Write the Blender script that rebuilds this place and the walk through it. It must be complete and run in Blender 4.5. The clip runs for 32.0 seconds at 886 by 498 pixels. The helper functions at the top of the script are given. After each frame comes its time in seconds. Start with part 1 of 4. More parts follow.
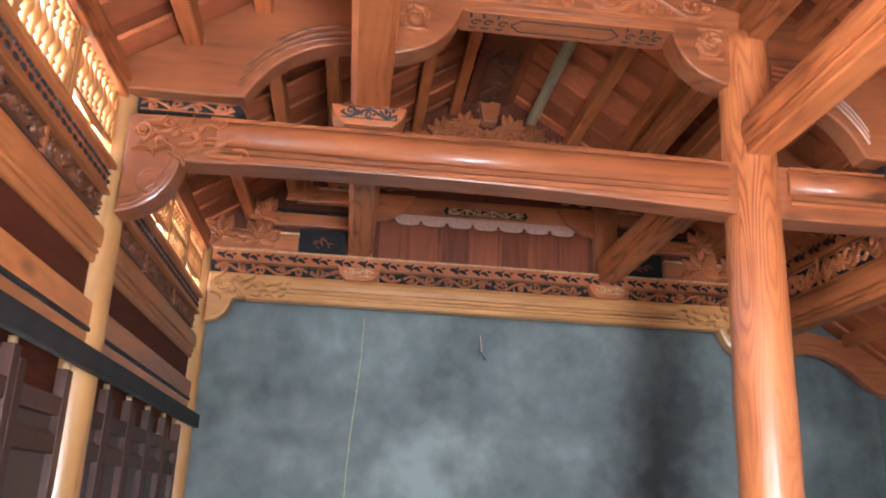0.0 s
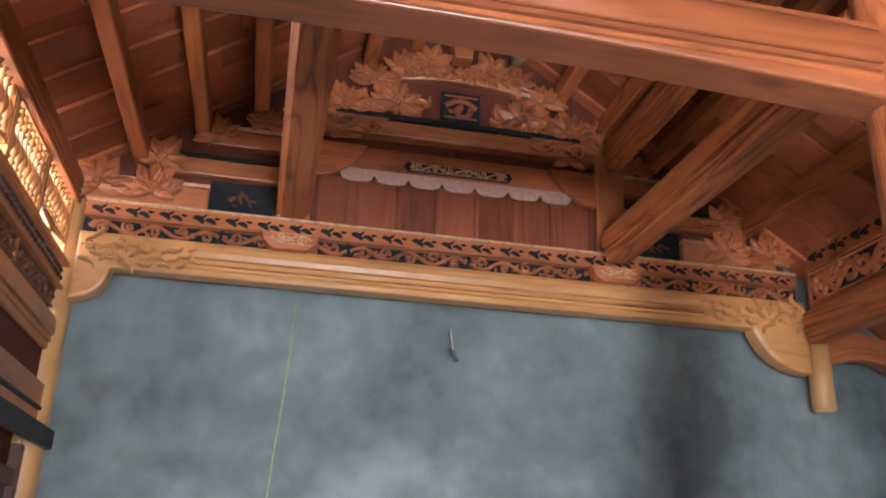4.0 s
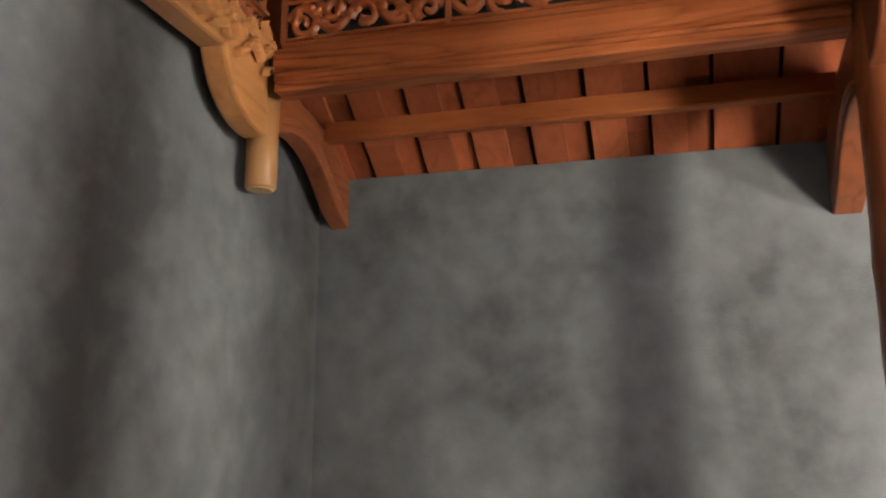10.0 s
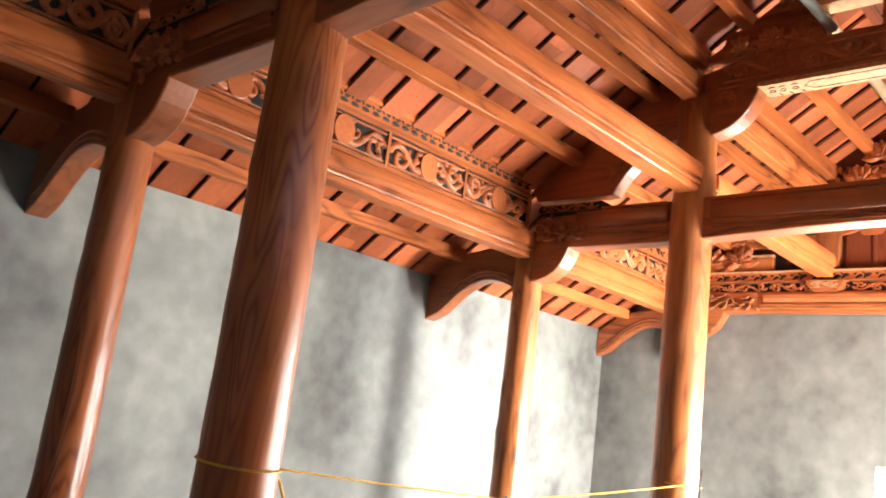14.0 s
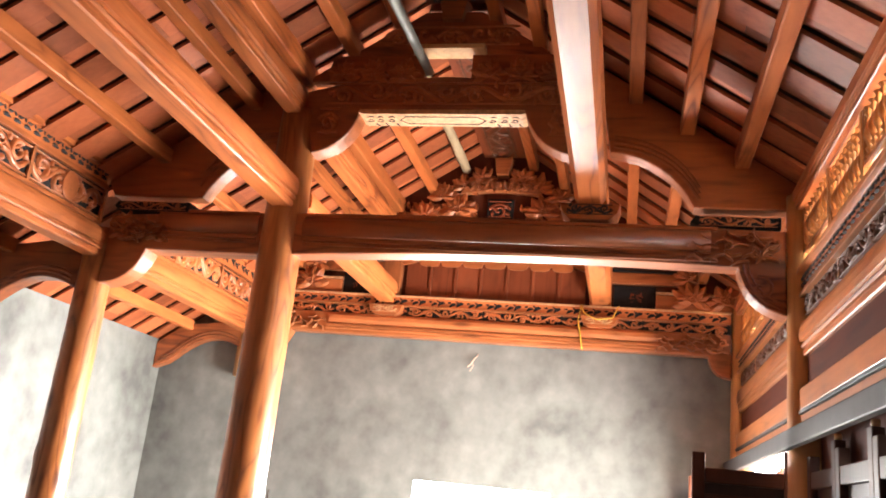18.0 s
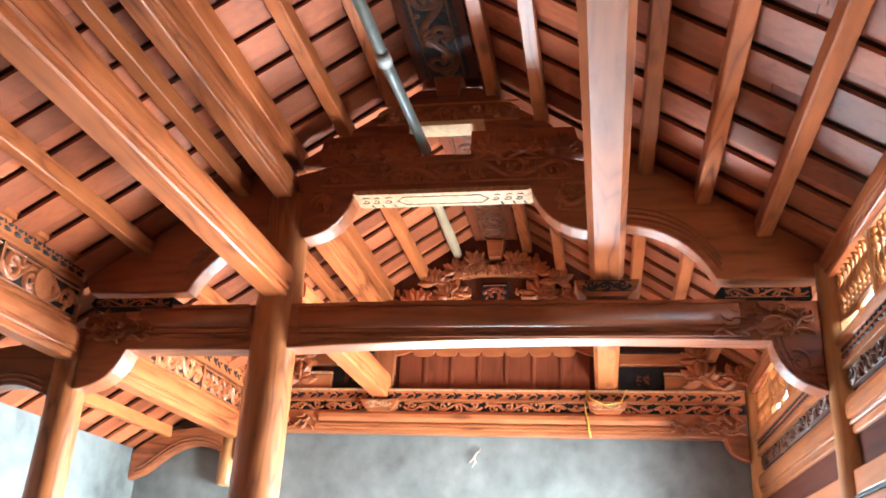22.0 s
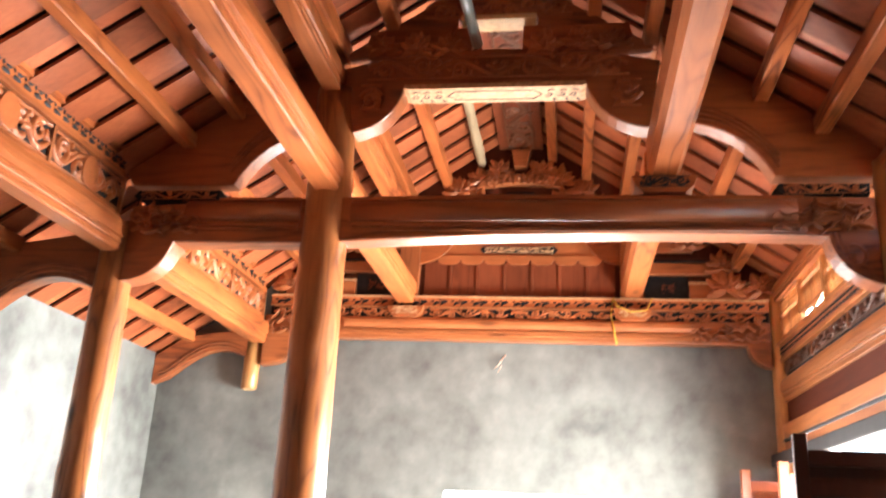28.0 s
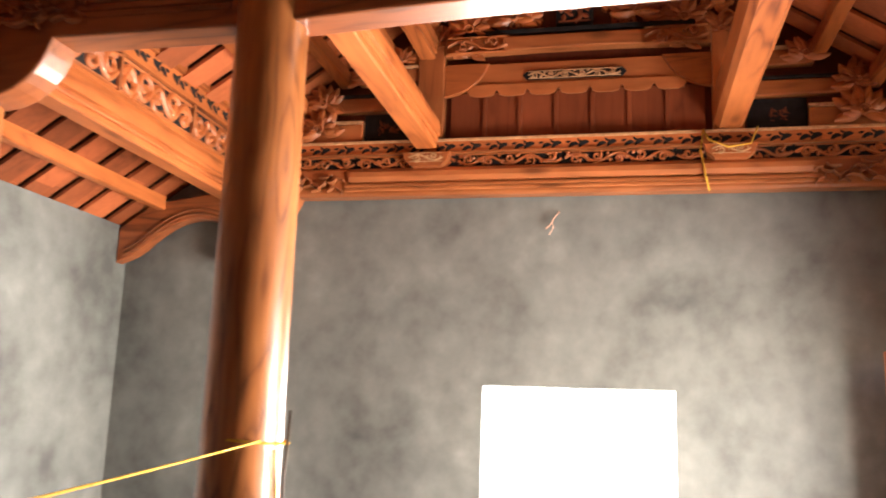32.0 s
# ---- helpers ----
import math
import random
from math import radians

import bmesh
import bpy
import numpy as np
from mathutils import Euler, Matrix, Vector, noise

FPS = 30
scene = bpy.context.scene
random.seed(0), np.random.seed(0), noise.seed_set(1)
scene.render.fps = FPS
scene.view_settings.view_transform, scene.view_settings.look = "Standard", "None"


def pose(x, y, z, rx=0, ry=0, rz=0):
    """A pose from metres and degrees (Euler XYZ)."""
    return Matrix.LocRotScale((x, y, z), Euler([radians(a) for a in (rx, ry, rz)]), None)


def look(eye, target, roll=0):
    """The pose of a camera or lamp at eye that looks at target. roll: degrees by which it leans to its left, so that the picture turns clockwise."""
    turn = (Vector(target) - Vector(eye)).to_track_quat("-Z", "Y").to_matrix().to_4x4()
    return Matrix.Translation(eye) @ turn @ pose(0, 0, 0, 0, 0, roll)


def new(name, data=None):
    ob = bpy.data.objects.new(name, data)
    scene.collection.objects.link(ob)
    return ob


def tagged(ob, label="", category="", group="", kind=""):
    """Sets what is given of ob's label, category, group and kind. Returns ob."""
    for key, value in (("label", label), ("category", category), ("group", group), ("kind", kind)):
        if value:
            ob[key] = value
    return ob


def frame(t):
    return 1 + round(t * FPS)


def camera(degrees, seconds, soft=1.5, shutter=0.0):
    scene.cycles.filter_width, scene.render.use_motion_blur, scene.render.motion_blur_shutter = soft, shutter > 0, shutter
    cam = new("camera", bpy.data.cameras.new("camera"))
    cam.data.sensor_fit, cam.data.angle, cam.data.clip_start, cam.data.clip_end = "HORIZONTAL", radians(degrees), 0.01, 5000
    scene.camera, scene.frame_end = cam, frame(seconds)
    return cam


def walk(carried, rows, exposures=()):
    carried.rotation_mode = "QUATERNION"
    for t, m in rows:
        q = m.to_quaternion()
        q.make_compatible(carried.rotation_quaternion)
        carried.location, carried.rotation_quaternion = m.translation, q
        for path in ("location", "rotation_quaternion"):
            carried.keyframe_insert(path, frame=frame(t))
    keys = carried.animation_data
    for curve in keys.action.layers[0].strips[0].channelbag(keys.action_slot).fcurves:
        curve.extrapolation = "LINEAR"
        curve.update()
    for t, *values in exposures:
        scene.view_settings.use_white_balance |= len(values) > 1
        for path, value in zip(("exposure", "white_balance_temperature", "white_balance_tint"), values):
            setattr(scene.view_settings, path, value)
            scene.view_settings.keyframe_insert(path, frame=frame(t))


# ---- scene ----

# ---------------------------------------------------------------- camera
cam = camera(55.1, 32.0, soft=1.8, shutter=0.4)
PATH = [
    (0, (3.604, -0.868, 1.401), (1.702, -0.682, 1.99), 2.6),
    (0.5, (3.354, -0.792, 1.374), (1.447, -0.591, 1.94), 2.2),
    (1, (3.115, -0.706, 1.366), (1.194, -0.604, 1.912), 2.8),
    (1.5, (2.82, -0.698, 1.369), (0.892, -0.667, 1.897), 3.1),
    (2, (2.518, -0.739, 1.368), (0.597, -0.654, 1.918), 2.2),
    (2.5, (2.243, -0.843, 1.363), (0.33, -0.673, 1.923), 1.5),
    (4.5, (1.745, -0.976, 1.421), (-0.046, -0.503, 2.174), 2.3),
    (5, (1.728, -1.026, 1.367), (-0.007, -0.377, 2.12), 2.0),
    (5.5, (1.709, -1.0, 1.314), (0.062, -0.074, 1.971), 1.4),
    (6, (1.617, -0.993, 1.232), (0.075, 0.156, 1.78), 1.5),
    (6.5, (1.589, -0.959, 1.212), (0.098, 0.293, 1.669), 1.8),
    (7, (1.554, -0.942, 1.188), (0.141, 0.423, 1.56), 0.9),
    (7.5, (1.308, -0.759, 1.156), (-0.023, 0.709, 1.432), 0.6),
    (8, (0.88, -0.664, 1.193), (-0.382, 0.864, 1.466), -0.5),
    (8.5, (0.338, -0.738, 1.239), (-0.738, 0.926, 1.507), -0.7),
    (9, (-0.136, -0.762, 1.261), (-0.991, 1.016, 1.589), -0.9),
    (9.5, (-0.725, -0.744, 1.325), (-1.347, 1.119, 1.701), -1.7),
    (10, (-1.22, -0.843, 1.35), (-1.749, 1.041, 1.759), 0.0),
    (10.5, (-1.682, -0.865, 1.42), (-2.06, 1.039, 1.898), 0.7),
    (11, (-2.045, -0.822, 1.472), (-2.183, 1.077, 2.081), 1.7),
    (11.5, (-2.312, -0.911, 1.447), (-2.116, 0.979, 2.074), 1.5),
    (12, (-2.391, -1.068, 1.411), (-1.838, 0.768, 1.982), 3.4),
    (12.5, (-2.345, -1.281, 1.46), (-1.365, 0.397, 1.932), 5.4),
    (13, (-2.323, -1.434, 1.461), (-1.122, 0.108, 1.88), 6.0),
    (13.5, (-2.295, -1.494, 1.463), (-0.957, -0.066, 1.878), 6.6),
    (14, (-2.288, -1.51, 1.457), (-0.869, -0.162, 1.87), 7.4),
    (14.5, (-2.315, -1.505, 1.5), (-0.834, -0.226, 1.914), 7.0),
    (15, (-2.245, -1.523, 1.537), (-0.692, -0.339, 1.968), 7.3),
    (15.5, (-2.206, -1.508, 1.528), (-0.542, -0.502, 1.995), 7.6),
    (17.5, (-2.207, -1.164, 1.477), (-0.344, -0.669, 2.01), 6.2),
    (18, (-2.195, -1.161, 1.478), (-0.325, -0.726, 2.038), 6.1),
    (18.5, (-2.189, -1.16, 1.487), (-0.319, -0.766, 2.075), 5.8),
    (19, (-2.183, -1.152, 1.497), (-0.317, -0.774, 2.111), 5.2),
    (19.5, (-2.176, -1.134, 1.502), (-0.317, -0.762, 2.14), 4.8),
    (20, (-2.169, -1.106, 1.508), (-0.319, -0.734, 2.172), 4.6),
    (20.5, (-2.193, -1.07, 1.511), (-0.355, -0.689, 2.202), 4.6),
    (21, (-2.155, -1.022, 1.504), (-0.319, -0.646, 2.203), 4.8),
    (21.5, (-2.034, -0.946, 1.506), (-0.201, -0.578, 2.218), 3.8),
    (22, (-1.889, -0.843, 1.532), (-0.078, -0.484, 2.3), 3.1),
    (22.5, (-1.782, -0.714, 1.53), (0.021, -0.369, 2.326), 3.9),
    (23, (-1.697, -0.549, 1.522), (0.146, -0.356, 2.276), 2.6),
    (23.5, (-1.712, -0.48, 1.466), (0.166, -0.374, 2.146), 2.1),
    (24, (-1.714, -0.484, 1.427), (0.189, -0.443, 2.039), 2.3),
    (24.5, (-1.694, -0.498, 1.425), (0.222, -0.551, 1.994), 2.1),
    (25, (-1.693, -0.477, 1.424), (0.226, -0.557, 1.98), 2.2),
    (25.5, (-1.75, -0.421, 1.392), (0.17, -0.397, 1.951), 2.7),
    (27.5, (-1.826, -0.341, 1.387), (0.022, -0.159, 2.131), 3.8),
    (28, (-1.854, -0.345, 1.294), (0.022, -0.048, 1.919), 3.1),
    (28.5, (-1.819, -0.304, 1.294), (0.085, 0.064, 1.785), 2.7),
    (29, (-1.763, -0.268, 1.293), (0.141, 0.147, 1.74), 2.5),
    (29.5, (-1.581, -0.302, 1.282), (0.315, 0.191, 1.684), 1.7),
    (30, (-1.237, -0.327, 1.329), (0.642, 0.218, 1.742), 0.0),
    (30.5, (-0.989, -0.277, 1.301), (0.882, 0.298, 1.712), -0.6),
    (31, (-0.691, -0.155, 1.321), (1.196, 0.366, 1.735), 0.8),
    (31.5, (-0.378, -0.12, 1.287), (1.518, 0.376, 1.682), 0.7),
    (32, (-0.007, -0.222, 1.435), (1.912, 0.201, 1.81), 2.0),
]
walk(cam, [(t, look(eye, target, roll)) for t, eye, target, roll in PATH],
     exposures=[(0, 5.34, 5150, 0), (3, 5.36, 5150, 0), (5, 5.38, 5350, 3), (7, 5.15, 6300, 11), (8, 4.97, 6500, 11), (9, 4.85, 6450, 9), (10, 5.2, 6400, 10), (12, 5.15, 6600, 13), (14, 5.1, 6400, 8),
                (18, 4.87, 6450, 10), (20, 4.9, 6250, 10), (21, 5.05, 5550, 2), (22, 5.1, 5100, -4), (23, 5.28, 4750, -4), (24, 5.05, 6250, 9), (25, 4.9, 6500, 10), (28, 5.0, 6150, 7), (29, 4.38, 6750, 12), (31, 4.42, 6850, 11), (32, 4.1, 6900, 12)])

# ---------------------------------------------------------------- light
world = bpy.data.worlds.new("daylight")
scene.world = world
world.use_nodes = True
wn = world.node_tree
sky = wn.nodes.new("ShaderNodeTexSky")
sky.sky_type, sky.sun_disc = "NISHITA", False
sky.sun_elevation, sky.sun_rotation = radians(56), radians(33)
wn.nodes["Background"].inputs["Strength"].default_value = 0.055
wn.links.new(sky.outputs[0], wn.nodes["Background"].inputs["Color"])


def lamp_area(name, m, sx, sy, power, color):
    d = bpy.data.lights.new(name, "AREA")
    d.shape, d.size, d.size_y, d.energy, d.color = "RECTANGLE", sx, sy, power, color
    ob = new(name, d)
    ob.matrix_world = m
    return ob


# sky light that comes in through the open doors and fills the doorway
daylight = lamp_area("door_daylight", look((4.0, -2.32, 0.9), (4.0, 0.0, 0.9)), 1.6, 1.8, 25, (1.0, 0.93, 0.84))
daylight.data.spread = radians(150)
# the glare of the sunlit yard, which enters slantwise through the same opening
glare = lamp_area("yard_glare", look((4.45, -2.6, 0.95), (4.25, 0.4, 1.15)), 1.3, 1.7, 2.0, (1.0, 0.97, 0.92))
glare.data.spread = radians(44)

# sky light in the opening of the gable window
lamp_area("window_daylight", look((5.95, 0.107, 1.14), (3.0, 0.107, 1.14)), 1.24, 0.93, 10.0, (1.0, 0.98, 0.93))

sun = new("sun", bpy.data.lights.new("sun", "SUN"))
sun.data.energy, sun.data.angle, sun.data.color = 5.0, radians(0.5), (1.0, 0.95, 0.87)
sun.matrix_world = look((3.0, 4.6, 8.0), (0, 0, 0))

# ---------------------------------------------------------------- plan
GA, A, B, GB = -3.06, -0.41, 2.98, 5.68       # the four trusses along the ridge
WALL_A, WALL_B, WALL_R = -3.19, 5.76, 3.54    # inner faces of the gable walls and the rear wall
RIDGE, CAI, FRONT, QUAN, FQ = 0.13, 1.15, -0.89, 2.53, -2.15
LEAN = -0.07                                  # the front columns stand slightly off the truss line
FLOOR = -0.15
SLOPE, TOP = 0.667, 5.02                      # underside of the roof boards


def roof_z(y):
    return TOP - SLOPE * abs(y - RIDGE)


# ---------------------------------------------------------------- materials
def mat(name):
    m = bpy.data.materials.new(name)
    m.use_nodes = True
    n = m.node_tree.nodes
    return m, m.node_tree, n["Principled BSDF"]


def ramp(nt, stops):
    r = nt.nodes.new("ShaderNodeValToRGB")
    while len(r.color_ramp.elements) < len(stops):
        r.color_ramp.elements.new(0.5)
    for e, (p, c) in zip(r.color_ramp.elements, stops):
        e.position, e.color = p, (*c, 1)
    return r


def wood(name, dark, light, axis="x", rough=0.42, grain=1.0, coat=0.25, bold=0.6, knots=1.0, island=False, spec=0.4, stretch=0.12, rings_n=15.0, fine=0.42, least=0.15, sharp=2.4, coat_rough=0.22):
    m, nt, bsdf = mat(name)
    L = nt.links
    tc = nt.nodes.new("ShaderNodeTexCoord")
    oi = nt.nodes.new("ShaderNodeObjectInfo")
    add = nt.nodes.new("ShaderNodeVectorMath")
    add.operation = "MULTIPLY_ADD"
    add.inputs[1].default_value = (1, 1, 1)
    comb = nt.nodes.new("ShaderNodeCombineXYZ")
    mul = nt.nodes.new("ShaderNodeMath")
    mul.operation, mul.inputs[1].default_value = "MULTIPLY", 17.0
    L.new(oi.outputs["Random"], mul.inputs[0])
    for i in range(3):
        L.new(mul.outputs[0], comb.inputs[i])
    L.new(tc.outputs["Object"], add.inputs[0])
    L.new(comb.outputs[0], add.inputs[2])
    mp = nt.nodes.new("ShaderNodeMapping")
    mp.inputs["Scale"].default_value = {"x": (stretch, 1, 1), "y": (1, stretch, 1), "z": (1, 1, stretch)}[axis]
    L.new(add.outputs[0], mp.inputs[0])
    n1 = nt.nodes.new("ShaderNodeTexNoise")
    n1.inputs["Scale"].default_value, n1.inputs["Detail"].default_value = 5.0 * grain, 1.5
    L.new(mp.outputs[0], n1.inputs["Vector"])
    rings = nt.nodes.new("ShaderNodeMath")
    rings.operation, rings.inputs[1].default_value = "MULTIPLY", rings_n
    L.new(n1.outputs["Fac"], rings.inputs[0])
    fr = nt.nodes.new("ShaderNodeMath")
    fr.operation = "PINGPONG"
    fr.inputs[1].default_value = 1.0
    L.new(rings.outputs[0], fr.inputs[0])
    n2 = nt.nodes.new("ShaderNodeTexNoise")
    n2.inputs["Scale"].default_value, n2.inputs["Detail"].default_value = 34.0, 5.0
    L.new(mp.outputs[0], n2.inputs["Vector"])
    n3 = nt.nodes.new("ShaderNodeTexNoise")
    n3.inputs["Scale"].default_value, n3.inputs["Detail"].default_value = 1.7, 4.0
    L.new(add.outputs[0], n3.inputs["Vector"])
    line = nt.nodes.new("ShaderNodeMath")
    line.operation, line.inputs[1].default_value = "POWER", sharp
    L.new(fr.outputs[0], line.inputs[0])
    mx2 = nt.nodes.new("ShaderNodeMath")
    mx2.operation = "MULTIPLY_ADD"
    mx2.inputs[1].default_value = fine
    L.new(n2.outputs["Fac"], mx2.inputs[0])
    mx3 = nt.nodes.new("ShaderNodeMath")
    mx3.operation, mx3.inputs[1].default_value = "MULTIPLY", 1.0
    L.new(n3.outputs["Fac"], mx3.inputs[0])
    L.new(mx3.outputs[0], mx2.inputs[2])
    mx = nt.nodes.new("ShaderNodeMath")
    mx.operation = "MULTIPLY_ADD"
    mx.inputs[1].default_value = -0.5 * bold
    # the rings stand out in some places and fade in others
    fade = nt.nodes.new("ShaderNodeMapRange")
    fade.inputs[1].default_value, fade.inputs[2].default_value = 0.38, 0.66
    fade.inputs[3].default_value, fade.inputs[4].default_value = least, 1.0
    n4 = nt.nodes.new("ShaderNodeTexNoise")
    n4.inputs["Scale"].default_value, n4.inputs["Detail"].default_value = 3.0, 2.0
    L.new(mp.outputs[0], n4.inputs["Vector"])
    L.new(n4.outputs["Fac"], fade.inputs[0])
    soft_line = nt.nodes.new("ShaderNodeMath")
    soft_line.operation = "MULTIPLY"
    L.new(line.outputs[0], soft_line.inputs[0])
    L.new(fade.outputs[0], soft_line.inputs[1])
    L.new(soft_line.outputs[0], mx.inputs[0])
    L.new(mx2.outputs[0], mx.inputs[2])
    cr = ramp(nt, [(0.22, dark), (0.56, tuple(a * 0.45 + b * 0.55 for a, b in zip(dark, light))), (1.0, light)])
    L.new(mx.outputs[0], cr.inputs[0])
    hsv = nt.nodes.new("ShaderNodeHueSaturation")
    vr = nt.nodes.new("ShaderNodeMapRange")
    vr.inputs[3].default_value, vr.inputs[4].default_value = 0.8, 1.18
    if island:
        vr.inputs[3].default_value, vr.inputs[4].default_value = 0.62, 1.4
        pick = nt.nodes.new("ShaderNodeNewGeometry")
        L.new(pick.outputs["Random Per Island"], vr.inputs[0])
    else:
        L.new(oi.outputs["Random"], vr.inputs[0])
    L.new(vr.outputs[0], hsv.inputs["Value"])
    kn = nt.nodes.new("ShaderNodeTexVoronoi")
    kn.inputs["Scale"].default_value = 3.6
    kmap = nt.nodes.new("ShaderNodeMapping")
    kmap.inputs["Scale"].default_value = {"x": (0.35, 1, 1), "y": (1, 0.35, 1), "z": (1, 1, 0.35)}[axis]
    L.new(add.outputs[0], kmap.inputs[0])
    L.new(kmap.outputs[0], kn.inputs["Vector"])
    kr = nt.nodes.new("ShaderNodeMapRange")
    kr.inputs[1].default_value, kr.inputs[2].default_value = 0.05, 0.15
    kr.inputs[3].default_value, kr.inputs[4].default_value = 0.6 * knots, 0.0
    L.new(kn.outputs["Distance"], kr.inputs[0])
    kmix = nt.nodes.new("ShaderNodeMix")
    kmix.data_type = "RGBA"
    kmix.inputs["B"].default_value = (*(c * 0.55 for c in dark), 1)
    L.new(kr.outputs[0], kmix.inputs["Factor"])
    L.new(cr.outputs[0], kmix.inputs["A"])
    L.new(kmix.outputs["Result"], hsv.inputs["Color"])
    L.new(hsv.outputs[0], bsdf.inputs["Base Color"])
    rr = nt.nodes.new("ShaderNodeMapRange")
    rr.inputs[3].default_value, rr.inputs[4].default_value = rough - 0.1, rough + 0.15
    L.new(n3.outputs["Fac"], rr.inputs[0])
    L.new(rr.outputs[0], bsdf.inputs["Roughness"])
    bsdf.inputs["Coat Weight"].default_value = coat
    bsdf.inputs["Specular IOR Level"].default_value = spec
    bsdf.inputs["Coat Roughness"].default_value = coat_rough
    bp = nt.nodes.new("ShaderNodeBump")
    bp.inputs["Strength"].default_value, bp.inputs["Distance"].default_value = 0.25, 0.004
    L.new(mx.outputs[0], bp.inputs["Height"])
    L.new(bp.outputs[0], bsdf.inputs["Normal"])
    return m


def plain(name, color, rough=0.6, scale=8.0, vary=0.25, bump=0.2, metal=0.0):
    m, nt, bsdf = mat(name)
    bsdf.inputs["Specular IOR Level"].default_value = 0.2
    L = nt.links
    tc = nt.nodes.new("ShaderNodeTexCoord")
    n = nt.nodes.new("ShaderNodeTexNoise")
    n.inputs["Scale"].default_value, n.inputs["Detail"].default_value = scale, 8.0
    L.new(tc.outputs["Object"], n.inputs["Vector"])
    lo = tuple(c * (1 - vary) for c in color)
    hi = tuple(min(1, c * (1 + vary)) for c in color)
    cr = ramp(nt, [(0.3, lo), (0.7, hi)])
    L.new(n.outputs["Fac"], cr.inputs[0])
    L.new(cr.outputs[0], bsdf.inputs["Base Color"])
    bsdf.inputs["Roughness"].default_value, bsdf.inputs["Metallic"].default_value = rough, metal
    bp = nt.nodes.new("ShaderNodeBump")
    bp.inputs["Strength"].default_value, bp.inputs["Distance"].default_value = bump, 0.01
    L.new(n.outputs["Fac"], bp.inputs["Height"])
    L.new(bp.outputs[0], bsdf.inputs["Normal"])
    return m


def render_coat(name, stains=()):
    """Bare cement render: grey with damp clouds, trowel marks and fine grain."""
    m, nt, bsdf = mat(name)
    L = nt.links
    tc = nt.nodes.new("ShaderNodeTexCoord")
    big = nt.nodes.new("ShaderNodeTexNoise")
    big.inputs["Scale"].default_value, big.inputs["Detail"].default_value, big.inputs["Distortion"].default_value = 1.3, 5.0, 0.4
    L.new(tc.outputs["Object"], big.inputs["Vector"])
    mid = nt.nodes.new("ShaderNodeTexNoise")
    mid.inputs["Scale"].default_value, mid.inputs["Detail"].default_value = 7.0, 6.0
    L.new(tc.outputs["Object"], mid.inputs["Vector"])
    fine = nt.nodes.new("ShaderNodeTexNoise")
    fine.inputs["Scale"].default_value, fine.inputs["Detail"].default_value = 90.0, 4.0
    L.new(tc.outputs["Object"], fine.inputs["Vector"])
    a = nt.nodes.new("ShaderNodeMath")
    a.operation, a.inputs[1].default_value = "MULTIPLY_ADD", 0.36
    L.new(mid.outputs["Fac"], a.inputs[0])
    b = nt.nodes.new("ShaderNodeMath")
    b.operation, b.inputs[1].default_value = "MULTIPLY", 0.7
    L.new(big.outputs["Fac"], b.inputs[0])
    L.new(b.outputs[0], a.inputs[2])
    cr = ramp(nt, [(0.3, (0.078, 0.081, 0.078)), (0.44, (0.135, 0.141, 0.135)), (0.56, (0.175, 0.183, 0.174)), (0.7, (0.24, 0.25, 0.238)), (0.86, (0.32, 0.332, 0.316))])
    # run-down damp streaks, broader than the clouds and drawn out upright
    tall = nt.nodes.new("ShaderNodeMapping")
    tall.inputs["Scale"].default_value = (1, 1, 0.22)
    L.new(tc.outputs["Object"], tall.inputs[0])
    damp = nt.nodes.new("ShaderNodeTexNoise")
    damp.inputs["Scale"].default_value, damp.inputs["Detail"].default_value = 1.5, 3.0
    L.new(tall.outputs[0], damp.inputs["Vector"])
    c = nt.nodes.new("ShaderNodeMath")
    c.operation, c.inputs[1].default_value = "MULTIPLY_ADD", 0.42
    L.new(damp.outputs["Fac"], c.inputs[0])
    L.new(a.outputs[0], c.inputs[2])
    c2 = nt.nodes.new("ShaderNodeMath")
    c2.operation, c2.inputs[1].default_value = "SUBTRACT", 0.24
    L.new(c.outputs[0], c2.inputs[0])
    last = c2
    for (sx, sy, sz), (kx, ky, kz), amount in stains:
        sm = nt.nodes.new("ShaderNodeMapping")
        sm.vector_type = "TEXTURE"
        sm.inputs["Location"].default_value, sm.inputs["Scale"].default_value = (sx, sy, sz), (kx, ky, kz)
        L.new(tc.outputs["Object"], sm.inputs[0])
        wob = nt.nodes.new("ShaderNodeVectorMath")
        wob.operation = "MULTIPLY_ADD"
        wob.inputs[1].default_value = (0.5, 0.5, 0.5)
        L.new(mid.outputs["Color"], wob.inputs[0])
        L.new(sm.outputs[0], wob.inputs[2])
        off = nt.nodes.new("ShaderNodeVectorMath")
        off.operation = "SUBTRACT"
        off.inputs[1].default_value = (0.25, 0.25, 0.25)
        L.new(wob.outputs[0], off.inputs[0])
        ln = nt.nodes.new("ShaderNodeVectorMath")
        ln.operation = "LENGTH"
        L.new(off.outputs[0], ln.inputs[0])
        fall = nt.nodes.new("ShaderNodeMapRange")
        fall.interpolation_type = "SMOOTHSTEP"
        fall.inputs[1].default_value, fall.inputs[2].default_value = 0.0, 1.15
        fall.inputs[3].default_value, fall.inputs[4].default_value = amount, 0.0
        L.new(ln.outputs["Value"], fall.inputs[0])
        plus = nt.nodes.new("ShaderNodeMath")
        plus.operation = "ADD"
        L.new(last.outputs[0], plus.inputs[0])
        L.new(fall.outputs[0], plus.inputs[1])
        last = plus
